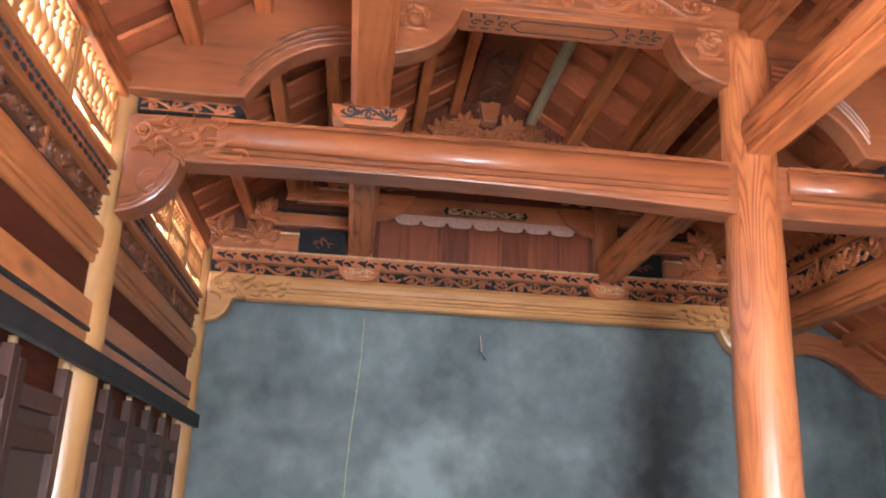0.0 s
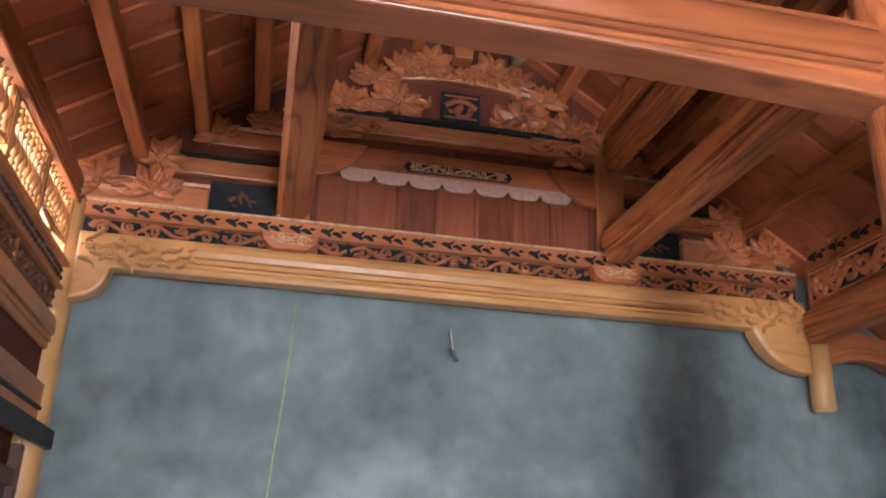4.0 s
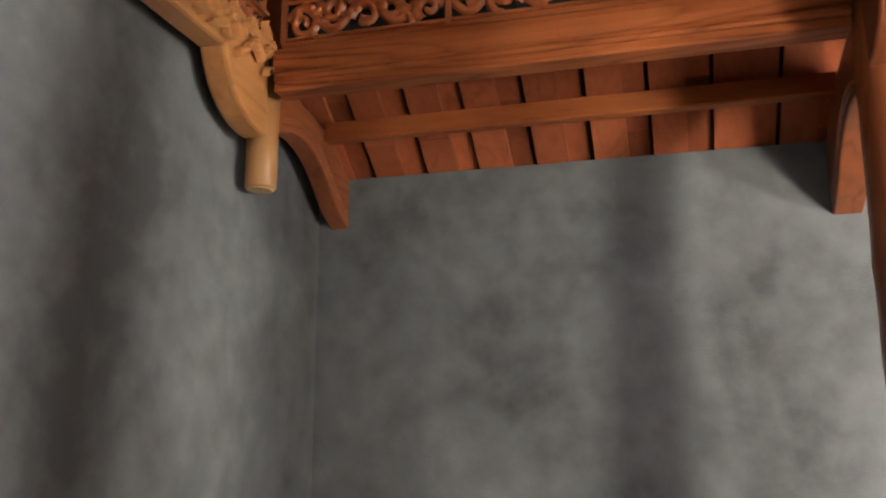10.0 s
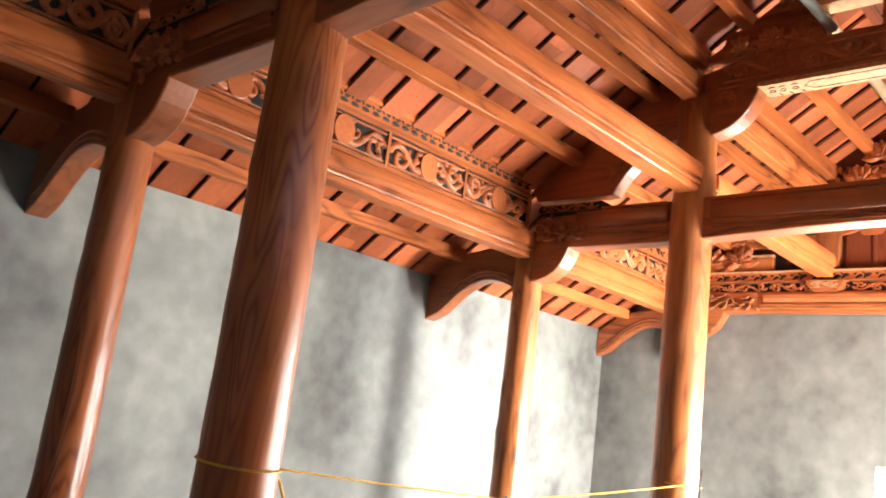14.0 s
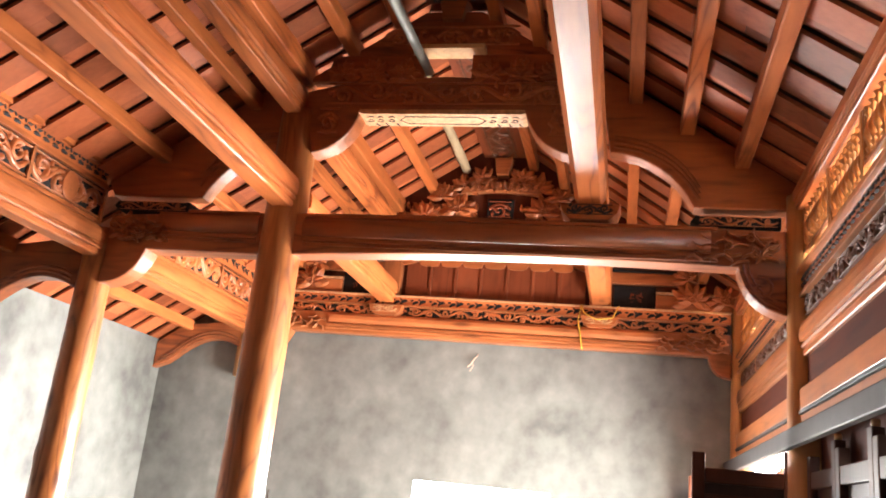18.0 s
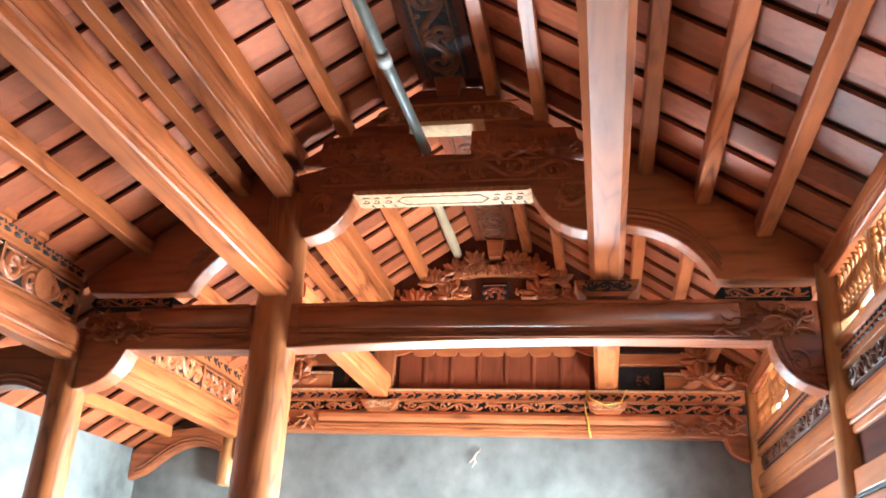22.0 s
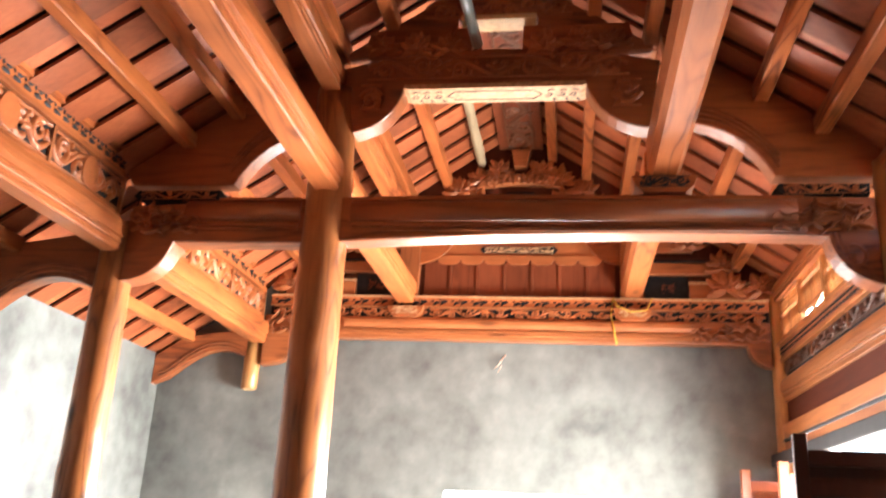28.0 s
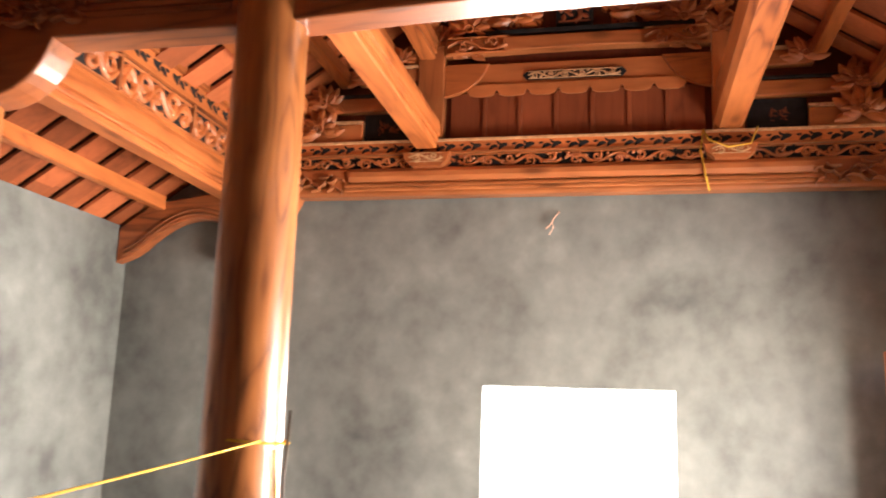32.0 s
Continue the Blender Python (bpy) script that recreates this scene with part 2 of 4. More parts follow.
    L.new(last.outputs[0], cr.inputs[0])
    L.new(cr.outputs[0], bsdf.inputs["Base Color"])
    bsdf.inputs["Roughness"].default_value = 0.85
    bp = nt.nodes.new("ShaderNodeBump")
    bp.inputs["Strength"].default_value, bp.inputs["Distance"].default_value = 0.3, 0.004
    L.new(fine.outputs["Fac"], bp.inputs["Height"])
    L.new(bp.outputs[0], bsdf.inputs["Normal"])
    return m


OR_D, OR_L = (0.075, 0.017, 0.006), (0.46, 0.148, 0.05)
WX = wood("honey_wood_along", (0.125, 0.027, 0.008), (0.50, 0.147, 0.043), "x", rough=0.45, coat=0.07, spec=0.22, coat_rough=0.2, bold=0.8, rings_n=20.0, knots=1.2)
WY = wood("varnished_wood_across", OR_D, OR_L, "y", rough=0.38, coat=0.4)
# light on the front rails put into a paler gold than the honey wood
WXF = wood("brightened_front_rail_wood", (0.15, 0.036, 0.011), (0.56, 0.195, 0.057), "x", rough=0.4, coat=0.4, spec=0.35)
# lattice wood lightened to gold: skylight round the balusters put into colour
LATW = wood("daylit_lattice_wood", (0.2, 0.06, 0.017), (0.64, 0.27, 0.08), "z", rough=0.4, coat=0.3, knots=0)
# varnished wood darkened: the shade on the trusses put into its colour
WYD = wood("shade_darkened_truss_wood", (0.05, 0.010, 0.005), (0.40, 0.115, 0.036), "y", rough=0.42, coat=0.35)
WYP = wood("golden_beam_wood", (0.2, 0.065, 0.018), (0.62, 0.28, 0.09), "y", rough=0.36, coat=0.45)
WZ = wood("varnished_wood_upright", OR_D, OR_L, "z", rough=0.36, coat=0.5)
COLA = wood("orange_column_wood", (0.17, 0.037, 0.011), (0.48, 0.15, 0.046), "z", rough=0.36, grain=1.3, coat=0.4, bold=0.8, stretch=0.11, rings_n=34.0, knots=0.5, least=0.35, sharp=1.7)
COLB = wood("honey_column_wood", (0.085, 0.02, 0.006), (0.47, 0.165, 0.048), "z", rough=0.38, grain=1.2, coat=0.45, bold=0.95, knots=1.4, least=0.3, rings_n=26.0, sharp=1.8)
WZP = wood("pale_column_wood", (0.24, 0.085, 0.025), (0.52, 0.26, 0.09), "z", rough=0.42, coat=0.3)
PLANK = wood("roof_board_wood", (0.12, 0.025, 0.010), (0.42, 0.117, 0.045), "y", rough=0.52, grain=0.8, coat=0.0, bold=0.35, knots=0.5, island=True, spec=0.2)
RED = wood("red_brown_board_wood", (0.07, 0.016, 0.007), (0.24, 0.06, 0.023), "z", rough=0.5, coat=0.04, spec=0.25)
BACKW = wood("dark_red_backing_boards", (0.035, 0.009, 0.005), (0.12, 0.03, 0.014), "z", rough=0.55, coat=0.0, spec=0.2)
MAROON = wood("dark_maroon_panel_wood", (0.04, 0.010, 0.006), (0.115, 0.03, 0.015), "x", rough=0.6, coat=0.0, spec=0.08)
FRAMEW = wood("dark_brown_door_frame_wood", (0.028, 0.012, 0.009), (0.09, 0.036, 0.026), "z", rough=0.5, coat=0.05, bold=0.4, knots=0, spec=0.25)
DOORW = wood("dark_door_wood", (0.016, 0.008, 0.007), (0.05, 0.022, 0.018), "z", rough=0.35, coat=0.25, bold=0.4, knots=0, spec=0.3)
CARVD = wood("darkened_carved_wood", (0.025, 0.009, 0.005), (0.17, 0.055, 0.021), "y", rough=0.5, grain=2.0, coat=0.1, knots=0)
CARV = wood("carved_wood", (0.09, 0.020, 0.006), (0.46, 0.132, 0.039), "y", rough=0.42, grain=2.0, coat=0.3, knots=0)
PALEW = wood("pale_planed_wood", (0.42, 0.22, 0.09), (0.66, 0.42, 0.2), "z", rough=0.5, coat=0.1)
GREYW = wood("grey_weathered_pole", (0.18, 0.13, 0.075), (0.42, 0.32, 0.2), "x", rough=0.7, coat=0.0)
CEMENT = render_coat("cement_render")
# the tall band at y 1.68 is a column's cast shadow put into colour
STAINED_SHADED = render_coat("damp_shadowed_cement_render", (((-3.19, -0.15, 1.75), (1, 0.48, 0.48), 0.5), ((-3.19, -0.12, 1.72), (1, 0.2, 0.2), -0.35), ((-3.19, -1.32, 1.89), (1, 0.3, 0.1), -0.17),
                                             ((-3.19, -1.57, 2.27), (1, 0.2, 0.26), -0.12), ((-3.19, 1.68, 1.7), (1, 0.42, 1.1), -0.06), ((-3.19, 3.25, 1.75), (1, 0.22, 0.5), 0.12),
                                             ((-3.19, 0.35, 2.2), (1, 0.3, 0.2), -0.06), ((-3.19, -0.9, 2.5), (1, 0.4, 0.12), -0.06)))
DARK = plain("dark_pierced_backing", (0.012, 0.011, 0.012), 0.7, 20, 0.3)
IRON = plain("dark_grey_lintel_paint", (0.032, 0.027, 0.026), 0.6, 6, 0.3)
FLOORM = plain("cement_floor", (0.2, 0.182, 0.158), 0.8, 3, 0.2)
PAINT = plain("pale_painted_panel", (0.46, 0.25, 0.13), 0.5, 30, 0.3)
BLUE = plain("faded_blue_grey_paint", (0.035, 0.033, 0.036), 0.75, 40, 0.5)
CORD = plain("yellow_nylon_cord", (0.72, 0.42, 0.06), 0.5, 60, 0.2)
WIRE = plain("dark_wire", (0.05, 0.03, 0.02), 0.5, 40, 0.2)
PINKW = plain("pale_pink_paint", (0.46, 0.27, 0.21), 0.5, 30, 0.15)
PINK = plain("pale_copper_wire_ends", (0.7, 0.45, 0.35), 0.5, 40, 0.2)
EARTH = plain("pale_yard_ground", (0.42, 0.37, 0.3), 0.9, 0.8, 0.2)


# ---------------------------------------------------------------- mesh helpers
def part(name, bm, material, parent=None, label=""):
    me = bpy.data.meshes.new(name)
    bm.normal_update()
    bm.to_mesh(me)
    bm.free()
    me.materials.append(material)
    ob = new(name, me)
    ob.parent = parent
    if label:
        tagged(ob, label)
    return ob


def thing(name, label, category, at=(0, 0, 0), group="", kind=""):
    ob = new(name)
    ob.location = at
    ob.empty_display_size = 0.1
    return tagged(ob, label, category, group, kind)


def box(x0, x1, y0, y1, z0, z1, bevel=0.0, bm=None):
    bm = bm or bmesh.new()
    v = [bm.verts.new((x, y, z)) for x in (x0, x1) for y in (y0, y1) for z in (z0, z1)]
    fs = [bm.faces.new([v[i] for i in q]) for q in ((0, 1, 3, 2), (4, 6, 7, 5), (0, 4, 5, 1), (2, 3, 7, 6), (0, 2, 6, 4), (1, 5, 7, 3))]
    if bevel:
        es = list({e for f in fs for e in f.edges})
        bmesh.ops.bevel(bm, geom=es, offset=bevel, segments=2, affect="EDGES", profile=0.5)
    return bm


def prism(pts, axis, a, b, bm=None, bevel=0.0):
    """Extrudes a closed outline along an axis. axis x: pts are (y, z); axis y: (x, z); axis z: (x, y)."""
    bm = bm or bmesh.new()

    def at(p, t):
        return {"x": (t, p[0], p[1]), "y": (p[0], t, p[1]), "z": (p[0], p[1], t)}[axis]
    lo = [bm.verts.new(at(p, a)) for p in pts]
    hi = [bm.verts.new(at(p, b)) for p in pts]
    n = len(pts)
    fs = [bm.faces.new(lo), bm.faces.new(hi[::-1])]
    for i in range(n):
        fs.append(bm.faces.new((lo[i], hi[i], hi[(i + 1) % n], lo[(i + 1) % n])))
    bmesh.ops.recalc_face_normals(bm, faces=fs)
    if bevel:
        es = list(set(fs[0].edges) | set(fs[1].edges))
        bmesh.ops.bevel(bm, geom=es, offset=bevel, segments=2, affect="EDGES", profile=0.5)
    return bm


def lathe(profile, seg=24, bm=None, cx=0, cy=0):
    """profile: (radius, z) from below upward."""
    bm = bm or bmesh.new()
    rows = []
    for r, z in profile:
        rows.append([bm.verts.new((cx + r * math.cos(2 * math.pi * i / seg), cy + r * math.sin(2 * math.pi * i / seg), z)) for i in range(seg)])
    for p, q in zip(rows, rows[1:]):
        for i in range(seg):
            f = bm.faces.new((p[i], p[(i + 1) % seg], q[(i + 1) % seg], q[i]))
            f.smooth = True
    bm.faces.new(rows[0][::-1])
    bm.faces.new(rows[-1])
    return bm



def beam_profile(w, h):
    """Cross-section of a moulded beam: rounded shoulders and a bead near the bottom. Points (across, up), centred across, from the bottom."""
    k = w / 2
    side = [(0.66, 0), (0.76, 0.04), (0.76, 0.17), (0.66, 0.185), (0.66, 0.21), (0.84, 0.22), (0.9, 0.28), (0.84, 0.34), (0.74, 0.35), (0.74, 0.385),
            (0.96, 0.41), (1.0, 0.58), (0.97, 0.78), (0.85, 0.93), (0.6, 1.0)]
    return [(k * a, h * b) for a, b in side] + [(-k * a, h * b) for a, b in side[::-1]]


def square_profile(w, h):
    """Cross-section of a squared beam with broad chamfers below."""
    k = w / 2
    side = [(0.66, 0), (0.98, 0.16), (1.0, 0.24), (1.0, 0.94), (0.9, 1.0)]
    return [(k * a, h * b) for a, b in side] + [(-k * a, h * b) for a, b in side[::-1]]





# ---------------------------------------------------------------- shell
def wall(name, bm, label, material=None):
    return tagged(part(name, bm, material or CEMENT), label, "wall", kind="structure")


tagged(part("floor", box(WALL_A - 0.3, WALL_B + 0.3, -3.2, WALL_R + 0.3, FLOOR - 0.1, FLOOR), FLOORM), "grey cement floor of the house", "floor", kind="structure")
tagged(part("ground", box(-400, 400, -400, 400, FLOOR - 0.5, FLOOR - 0.13), EARTH), "pale bare yard outside the house", "ground", kind="structure")
TH = 0.25
zt = roof_z(WALL_R)
wall("wall_rear", prism([(WALL_R, FLOOR - 0.11), (WALL_R + TH, FLOOR - 0.11), (WALL_R + TH, zt - 0.1), (WALL_R + 0.12, zt), (WALL_R + 0.06, zt), (WALL_R + 0.06, zt - 0.046), (WALL_R, zt - 0.006)], "x", WALL_A - TH, WALL_B + TH), "bare grey cement-rendered rear wall with stains")


def gable(x0, x1, hole=None):
    """A gable wall of one thickness; with a window, it is built of four pieces round the opening."""
    bm = bmesh.new()
    y0, y1, b0 = FQ - 0.12, WALL_R, FLOOR - 0.11
    up = 0.012
    if hole is None:
        prism([(y0, b0), (y1, b0), (y1, roof_z(y1) + up), (RIDGE, TOP + up), (y0, roof_z(y0) + up)], "x", x0, x1, bm)
    else:
        a, b, z0, z1 = hole
        prism([(y0, b0), (a, b0), (a, roof_z(a) + up), (y0, roof_z(y0) + up)], "x", x0, x1, bm)
        prism([(b, b0), (y1, b0), (y1, roof_z(y1) + up), (b, roof_z(b) + up)], "x", x0, x1, bm)
        prism([(a, b0), (b, b0), (b, z0), (a, z0)], "x", x0, x1, bm)
        prism([(a, z1), (b, z1), (b, roof_z(b) + up), (RIDGE, TOP + up), (a, roof_z(a) + up)], "x", x0, x1, bm)
    return bm


wall("wall_gable_west", gable(WALL_A - TH, WALL_A), "bare grey cement gable wall with damp clouds and a painted shadow band", STAINED_SHADED)
WIN = (-0.525, 0.74, 0.66, 1.615)
wall("wall_gable_east", gable(WALL_B, WALL_B + TH, WIN), "bare grey cement gable wall with a window opening")

m_, nt_, bs_ = mat("bright_sky_backdrop")
bs_.inputs["Emission Color"].default_value, bs_.inputs["Emission Strength"].default_value = (1.0, 0.98, 0.96, 1), 1.5
tagged(part("backdrop", box(7.2, 7.22, -3.0, 3.4, FLOOR - 0.1, 5.0), m_), "plain bright sky beyond the window", "sky", kind="structure")

# roof boards in two layers: lower boards, recessed boards between them and a narrow open joint
bm = bmesh.new()
rng = random.Random(4)
PITCH = 0.309
x = -2.851 - 2 * PITCH
while x < WALL_B + 0.2:
    for a, b, up, thick in ((0.0, 0.176, 0.0, 0.03), (0.15, 0.286, 0.034, 0.024)):
        for sgn, end in ((1, WALL_R + 0.2), (-1, -2.27)):
            d1 = abs(end - RIDGE)
            a_, b_ = a + rng.uniform(-0.006, 0.006), b + rng.uniform(-0.006, 0.006)
            d0 = 0.0
            while d0 < d1 - 0.05:
                d2 = min(d1, d0 + 1.6 + rng.uniform(-0.4, 0.4))
                dz = up + rng.uniform(0, 0.004)
                prism([(RIDGE + sgn * d0, TOP - SLOPE * d0 + dz), (RIDGE + sgn * (d2 - 0.003), TOP - SLOPE * d2 + dz),
                       (RIDGE + sgn * (d2 - 0.003), TOP - SLOPE * d2 + up + thick), (RIDGE + sgn * d0, TOP - SLOPE * d0 + up + thick)], "x", x + a_, x + b_, bm)
                d0 = d2
    x += PITCH
tagged(part("ceiling", bm, PLANK), "red-brown wooden roof boards laid in two layers", "ceiling", kind="structure")
bm = bmesh.new()
for sgn, end in ((1, WALL_R + 0.5), (-1, -2.29)):
    d = abs(end - RIDGE)
    prism([(RIDGE, TOP + 0.075), (end, TOP - SLOPE * d + 0.075), (end, TOP - SLOPE * d + 0.17), (RIDGE, TOP + 0.17)], "x", WALL_A - 0.5, WALL_B + 0.5, bm)
tagged(part("roof", bm, plain("roof_tile_backs", (0.05, 0.022, 0.015), 0.9, 12, 0.3)), "dark underside of the clay tile roof", "roof", kind="structure")


# ---------------------------------------------------------------- carving helpers
def ridge_stroke(bm, at, path, widths, h):
    """A raised, rounded stroke along a flat path. at(u, v, w) gives the place; w is the height over the ground."""
    rows = []
    n = len(path)
    for i, (u, v) in enumerate(path):
        a, b = path[max(0, i - 1)], path[min(n - 1, i + 1)]
        du, dv = b[0] - a[0], b[1] - a[1]
        k = math.hypot(du, dv) or 1.0
        nu, nv = -dv / k, du / k
        w = widths[i]
        rows.append([bm.verts.new(at(u + nu * w * c, v + nv * w * c, h * z)) for c, z in ((1, 0), (0.62, 0.8), (0, 1.0), (-0.62, 0.8), (-1, 0))])
    for p, q in zip(rows, rows[1:]):
        for j in range(4):
            bm.faces.new((p[j], p[j + 1], q[j + 1], q[j])).smooth = True


def leaf(bm, at, u, v, ang, size, h, fat=0.3, bend=0.5):
    path, ws = [], []
    for i in range(6):
        t = i / 5
        a = ang + bend * t
        path.append((u + size * t * math.cos(a), v + size * t * math.sin(a)))
        ws.append(max(0.0008, size * fat * math.sin(math.pi * (0.08 + 0.9 * t)) ** 0.8))
    ridge_stroke(bm, at, path, ws, h)


def curl(bm, at, u, v, r, start, turns, h, thick, hand=1):
    path, ws = [], []
    n = max(8, int(12 * turns))
    for i in range(n + 1):
        t = i / n
        a = start + hand * 2 * math.pi * turns * t
        rr = r * (1 - 0.82 * t)
        path.append((u + rr * math.cos(a), v + rr * math.sin(a)))
        ws.append(thick * (0.55 + 0.45 * (1 - t)))
    ridge_stroke(bm, at, path, ws, h)


def vine_panel(at, u0, u1, v0, v1, seed, h=0.016, dense=1.0, leaves=6):
    """Flowing scrolls and leaves that fill an oblong."""
    rg = random.Random(seed)
    bm = bmesh.new()
    H, W = v1 - v0, u1 - u0
    mid = (v0 + v1) / 2
    step = H * 1.15 / dense
    n = max(1, round(W / step))
    step = W / n
    path, ws = [], []
    m = n * 6
    for i in range(m + 1):
        t = i / m
        path.append((u0 + W * t, mid + 0.30 * H * math.sin(math.pi * n * t + (seed % 2) * math.pi)))
        ws.append(H * 0.105)
    ridge_stroke(bm, at, path, ws, h)
    for i in range(n):
        s = 1 if (i + seed) % 2 else -1
        uc = u0 + step * (i + 0.5)
        curl(bm, at, uc + rg.uniform(-0.06, 0.06) * H, mid + s * 0.10 * H, H * rg.uniform(0.30, 0.38), rg.uniform(0, 6.28), rg.uniform(0.9, 1.3), h * 1.1, H * 0.11, s)
        for j in range(leaves):
            a = rg.uniform(0, 6.28)
            lu, lv = uc + rg.uniform(-0.5, 0.5) * step, mid + rg.uniform(-0.3, 0.3) * H
            size = H * rg.uniform(0.22, 0.36)
            if v0 < lv + size * math.sin(a) < v1 and u0 < lu + size * math.cos(a) < u1:
                leaf(bm, at, lu, lv, a, size, h * rg.uniform(0.9, 1.3), 0.38, rg.uniform(-1.2, 1.2))
    for s in (0.06, 0.94):
        ridge_stroke(bm, at, [(u0, v0 + s * H), (u1, v0 + s * H)], [H * 0.035] * 2, h)
    return bm


def swirl_panel(at, u0, u1, v0, v1, seed, h=0.035):
    """Deep dragon-and-cloud relief: thick curls and flame leaves crowded together."""
    rg = random.Random(seed)
    bm = bmesh.new()
    H, W = v1 - v0, u1 - u0
    n = max(2, round(W / (H * 0.62)))
    for i in range(n):
        for j in range(2):
            u = u0 + W * (i + 0.5 + 0.25 * j - 0.12) / n
            v = v0 + H * (0.3 + 0.4 * ((i + j) % 2)) + rg.uniform(-0.05, 0.05) * H
            lift = rg.uniform(0.0, 0.4) * h
            up = lambda a, b, w, lift=lift: at(a, b, w + lift)
            curl(bm, up, u, v, H * rg.uniform(0.2, 0.27), rg.uniform(0, 6.28), rg.uniform(1.0, 1.5), h, H * 0.085, 1 if (i + j) % 2 else -1)
            for q in range(3):
                leaf(bm, at, u + rg.uniform(-0.15, 0.15) * H, v + rg.uniform(-0.12, 0.12) * H, rg.uniform(0, 6.28), H * rg.uniform(0.25, 0.38), h * rg.uniform(0.6, 1.1), 0.26, rg.uniform(-0.9, 0.9))
    for k in range(max(3, n)):
        t = k / max(2, n - 1)
        leaf(bm, at, u0 + W * t, v0 + 0.72 * H, 0.5 + rg.uniform(-0.3, 0.3), H * 0.36, h * 1.1, 0.3, 0.7)
    return bm



def dragon_end(at, u0, u1, v0, v1, seed, h=0.05):
    """Head of a beam: bosses by the column, a fan of whiskers and flame curls that die out along the beam. u0 is the column side."""
    rg = random.Random(seed)
    bm = bmesh.new()
    H, W = v1 - v0, u1 - u0
    e = 1 if W > 0 else -1
    way = 0.0 if e > 0 else math.pi

    def flame(u, v, ang, size, hook, fat, up):
        """A tapered feather that hooks over at its tip, with a rib along it."""
        path, ws = [], []
        x_, y_ = u, v
        for q in range(9):
            t = q / 8
            a = ang + hook * t * t
            path.append((x_, y_))
            ws.append(max(0.001, size * fat * (0.45 + 1.1 * t) * (1 - t) ** 0.7))
            x_ += size / 8 * math.cos(a)
            y_ += size / 8 * math.sin(a)
        ridge_stroke(bm, lambda p, q, w: at(p, q, w + up), path, ws, h * 0.6)
        ridge_stroke(bm, lambda p, q, w: at(p, q, w + up + h * 0.35), path[1:6], [c * 0.3 for c in ws[1:6]], h * 0.35)
    for row in range(4):
        for k in range(6):
            t = (k + 0.5 * (row % 2)) / 6.5
            size = H * (0.62 - 0.28 * t) * rg.uniform(0.85, 1.15)
            v = v0 + H * (0.12 + 0.22 * row) * (1 - 0.25 * t)
            hook = (1.9 if (row + k) % 2 else -1.9) * e * rg.uniform(0.7, 1.2)
            flame(u0 + W * t, v, way + e * rg.uniform(-0.35, 0.6), size, hook, 0.17, h * 0.4 * (1 - t) * rg.uniform(0.3, 1.0))
    for a, b, r in ((0.08, 0.55, 0.2), (0.25, 0.3, 0.16), (0.3, 0.75, 0.13), (0.52, 0.5, 0.11)):
        curl(bm, lambda p, q, w: at(p, q, w + h * 0.45), u0 + W * a, v0 + H * b, H * r, rg.uniform(0, 6), 1.3, h * 0.5, H * 0.05, e)
    return bm


def leaf_strip(at, u0, u1, v0, v1, h=0.008, scale=1.0):
    """A row of painted leaves, tip to tail, leaning to and fro."""
    bm = bmesh.new()
    H = v1 - v0
    n = max(2, round((u1 - u0) / (H * 1.0 * scale)))
    st = (u1 - u0) / n
    for i in range(n):
        u = u0 + st * (i + 0.1)
        leaf(bm, at, u, v0 + 0.28 * H, 0.5, st * 0.72, h, 0.24, -0.5)
        leaf(bm, at, u + 0.3 * st, v0 + 0.78 * H, -0.4, st * 0.55, h, 0.22, 0.5)
        leaf(bm, at, u + 0.1 * st, v0 + 0.62 * H, 1.6, st * 0.3, h, 0.3, 0.5)
    return bm


def cloud_strip(at, u0, u1, v0, v1, seed, h=0.012):
    """Hooked commas for the dark of a strip's cut-outs: they meet in pairs, a small eye between the pairs."""
    rg = random.Random(seed)
    bm = bmesh.new()
    H = v1 - v0
    n = max(1, round((u1 - u0) / (H * 2.5)))
    st = (u1 - u0) / n
    for i in range(n):
        a = u0 + st * (i + 0.06)
        k = rg.uniform(0.92, 1.08)
        leaf(bm, at, a, v0 + 0.52 * H, 0.35, st * 0.42 * k, h, 0.26, -0.9)
        leaf(bm, at, a + 0.38 * st, v0 + 0.36 * H, 0.5, st * 0.40 * k, h, 0.24, -1.0)
        leaf(bm, at, a + 0.2 * st, v0 + 0.62 * H, -0.4, st * 0.26, h, 0.22, 0.9)
        leaf(bm, at, a + 0.66 * st, v0 + 0.66 * H, -0.5, st * 0.2, h, 0.3, 0.4)
    return bm


def flower_cluster(at, size, seed, tilt=0.0):
    """Fan of ribbed petals that stands proud, as carved at the beam ends."""
    rg = random.Random(seed)
    bm = bmesh.new()
    for ring, (k, r, hh) in enumerate(((9, 1.0, 0.5), (7, 0.72, 0.85), (4, 0.42, 1.1))):
        for i in range(k):
            a = tilt + math.radians(-15 + 210 * i / (k - 1)) + rg.uniform(-0.1, 0.1)
            L = size * r * rg.uniform(0.85, 1.1)

            def raised(u, v, w, hh=hh, L=L):
                d = math.hypot(u, v) / size
                return at(u, v, w + size * 0.42 * hh * (0.35 + d * (1.3 - d)))
            leaf(bm, raised, 0, 0, a, L, size * 0.13, 0.24, rg.uniform(-0.35, 0.35))
            if ring < 2:
                ridge_stroke(bm, raised, [(L * 0.15 * math.cos(a), L * 0.15 * math.sin(a)), (L * 0.7 * math.cos(a), L * 0.7 * math.sin(a))], [size * 0.02, size * 0.012], size * 0.17)
    curl(bm, lambda u, v, w: at(u, v, w + size * 0.3), 0, 0, size * 0.22, 0, 1.4, size * 0.12, size * 0.06)
    return bm


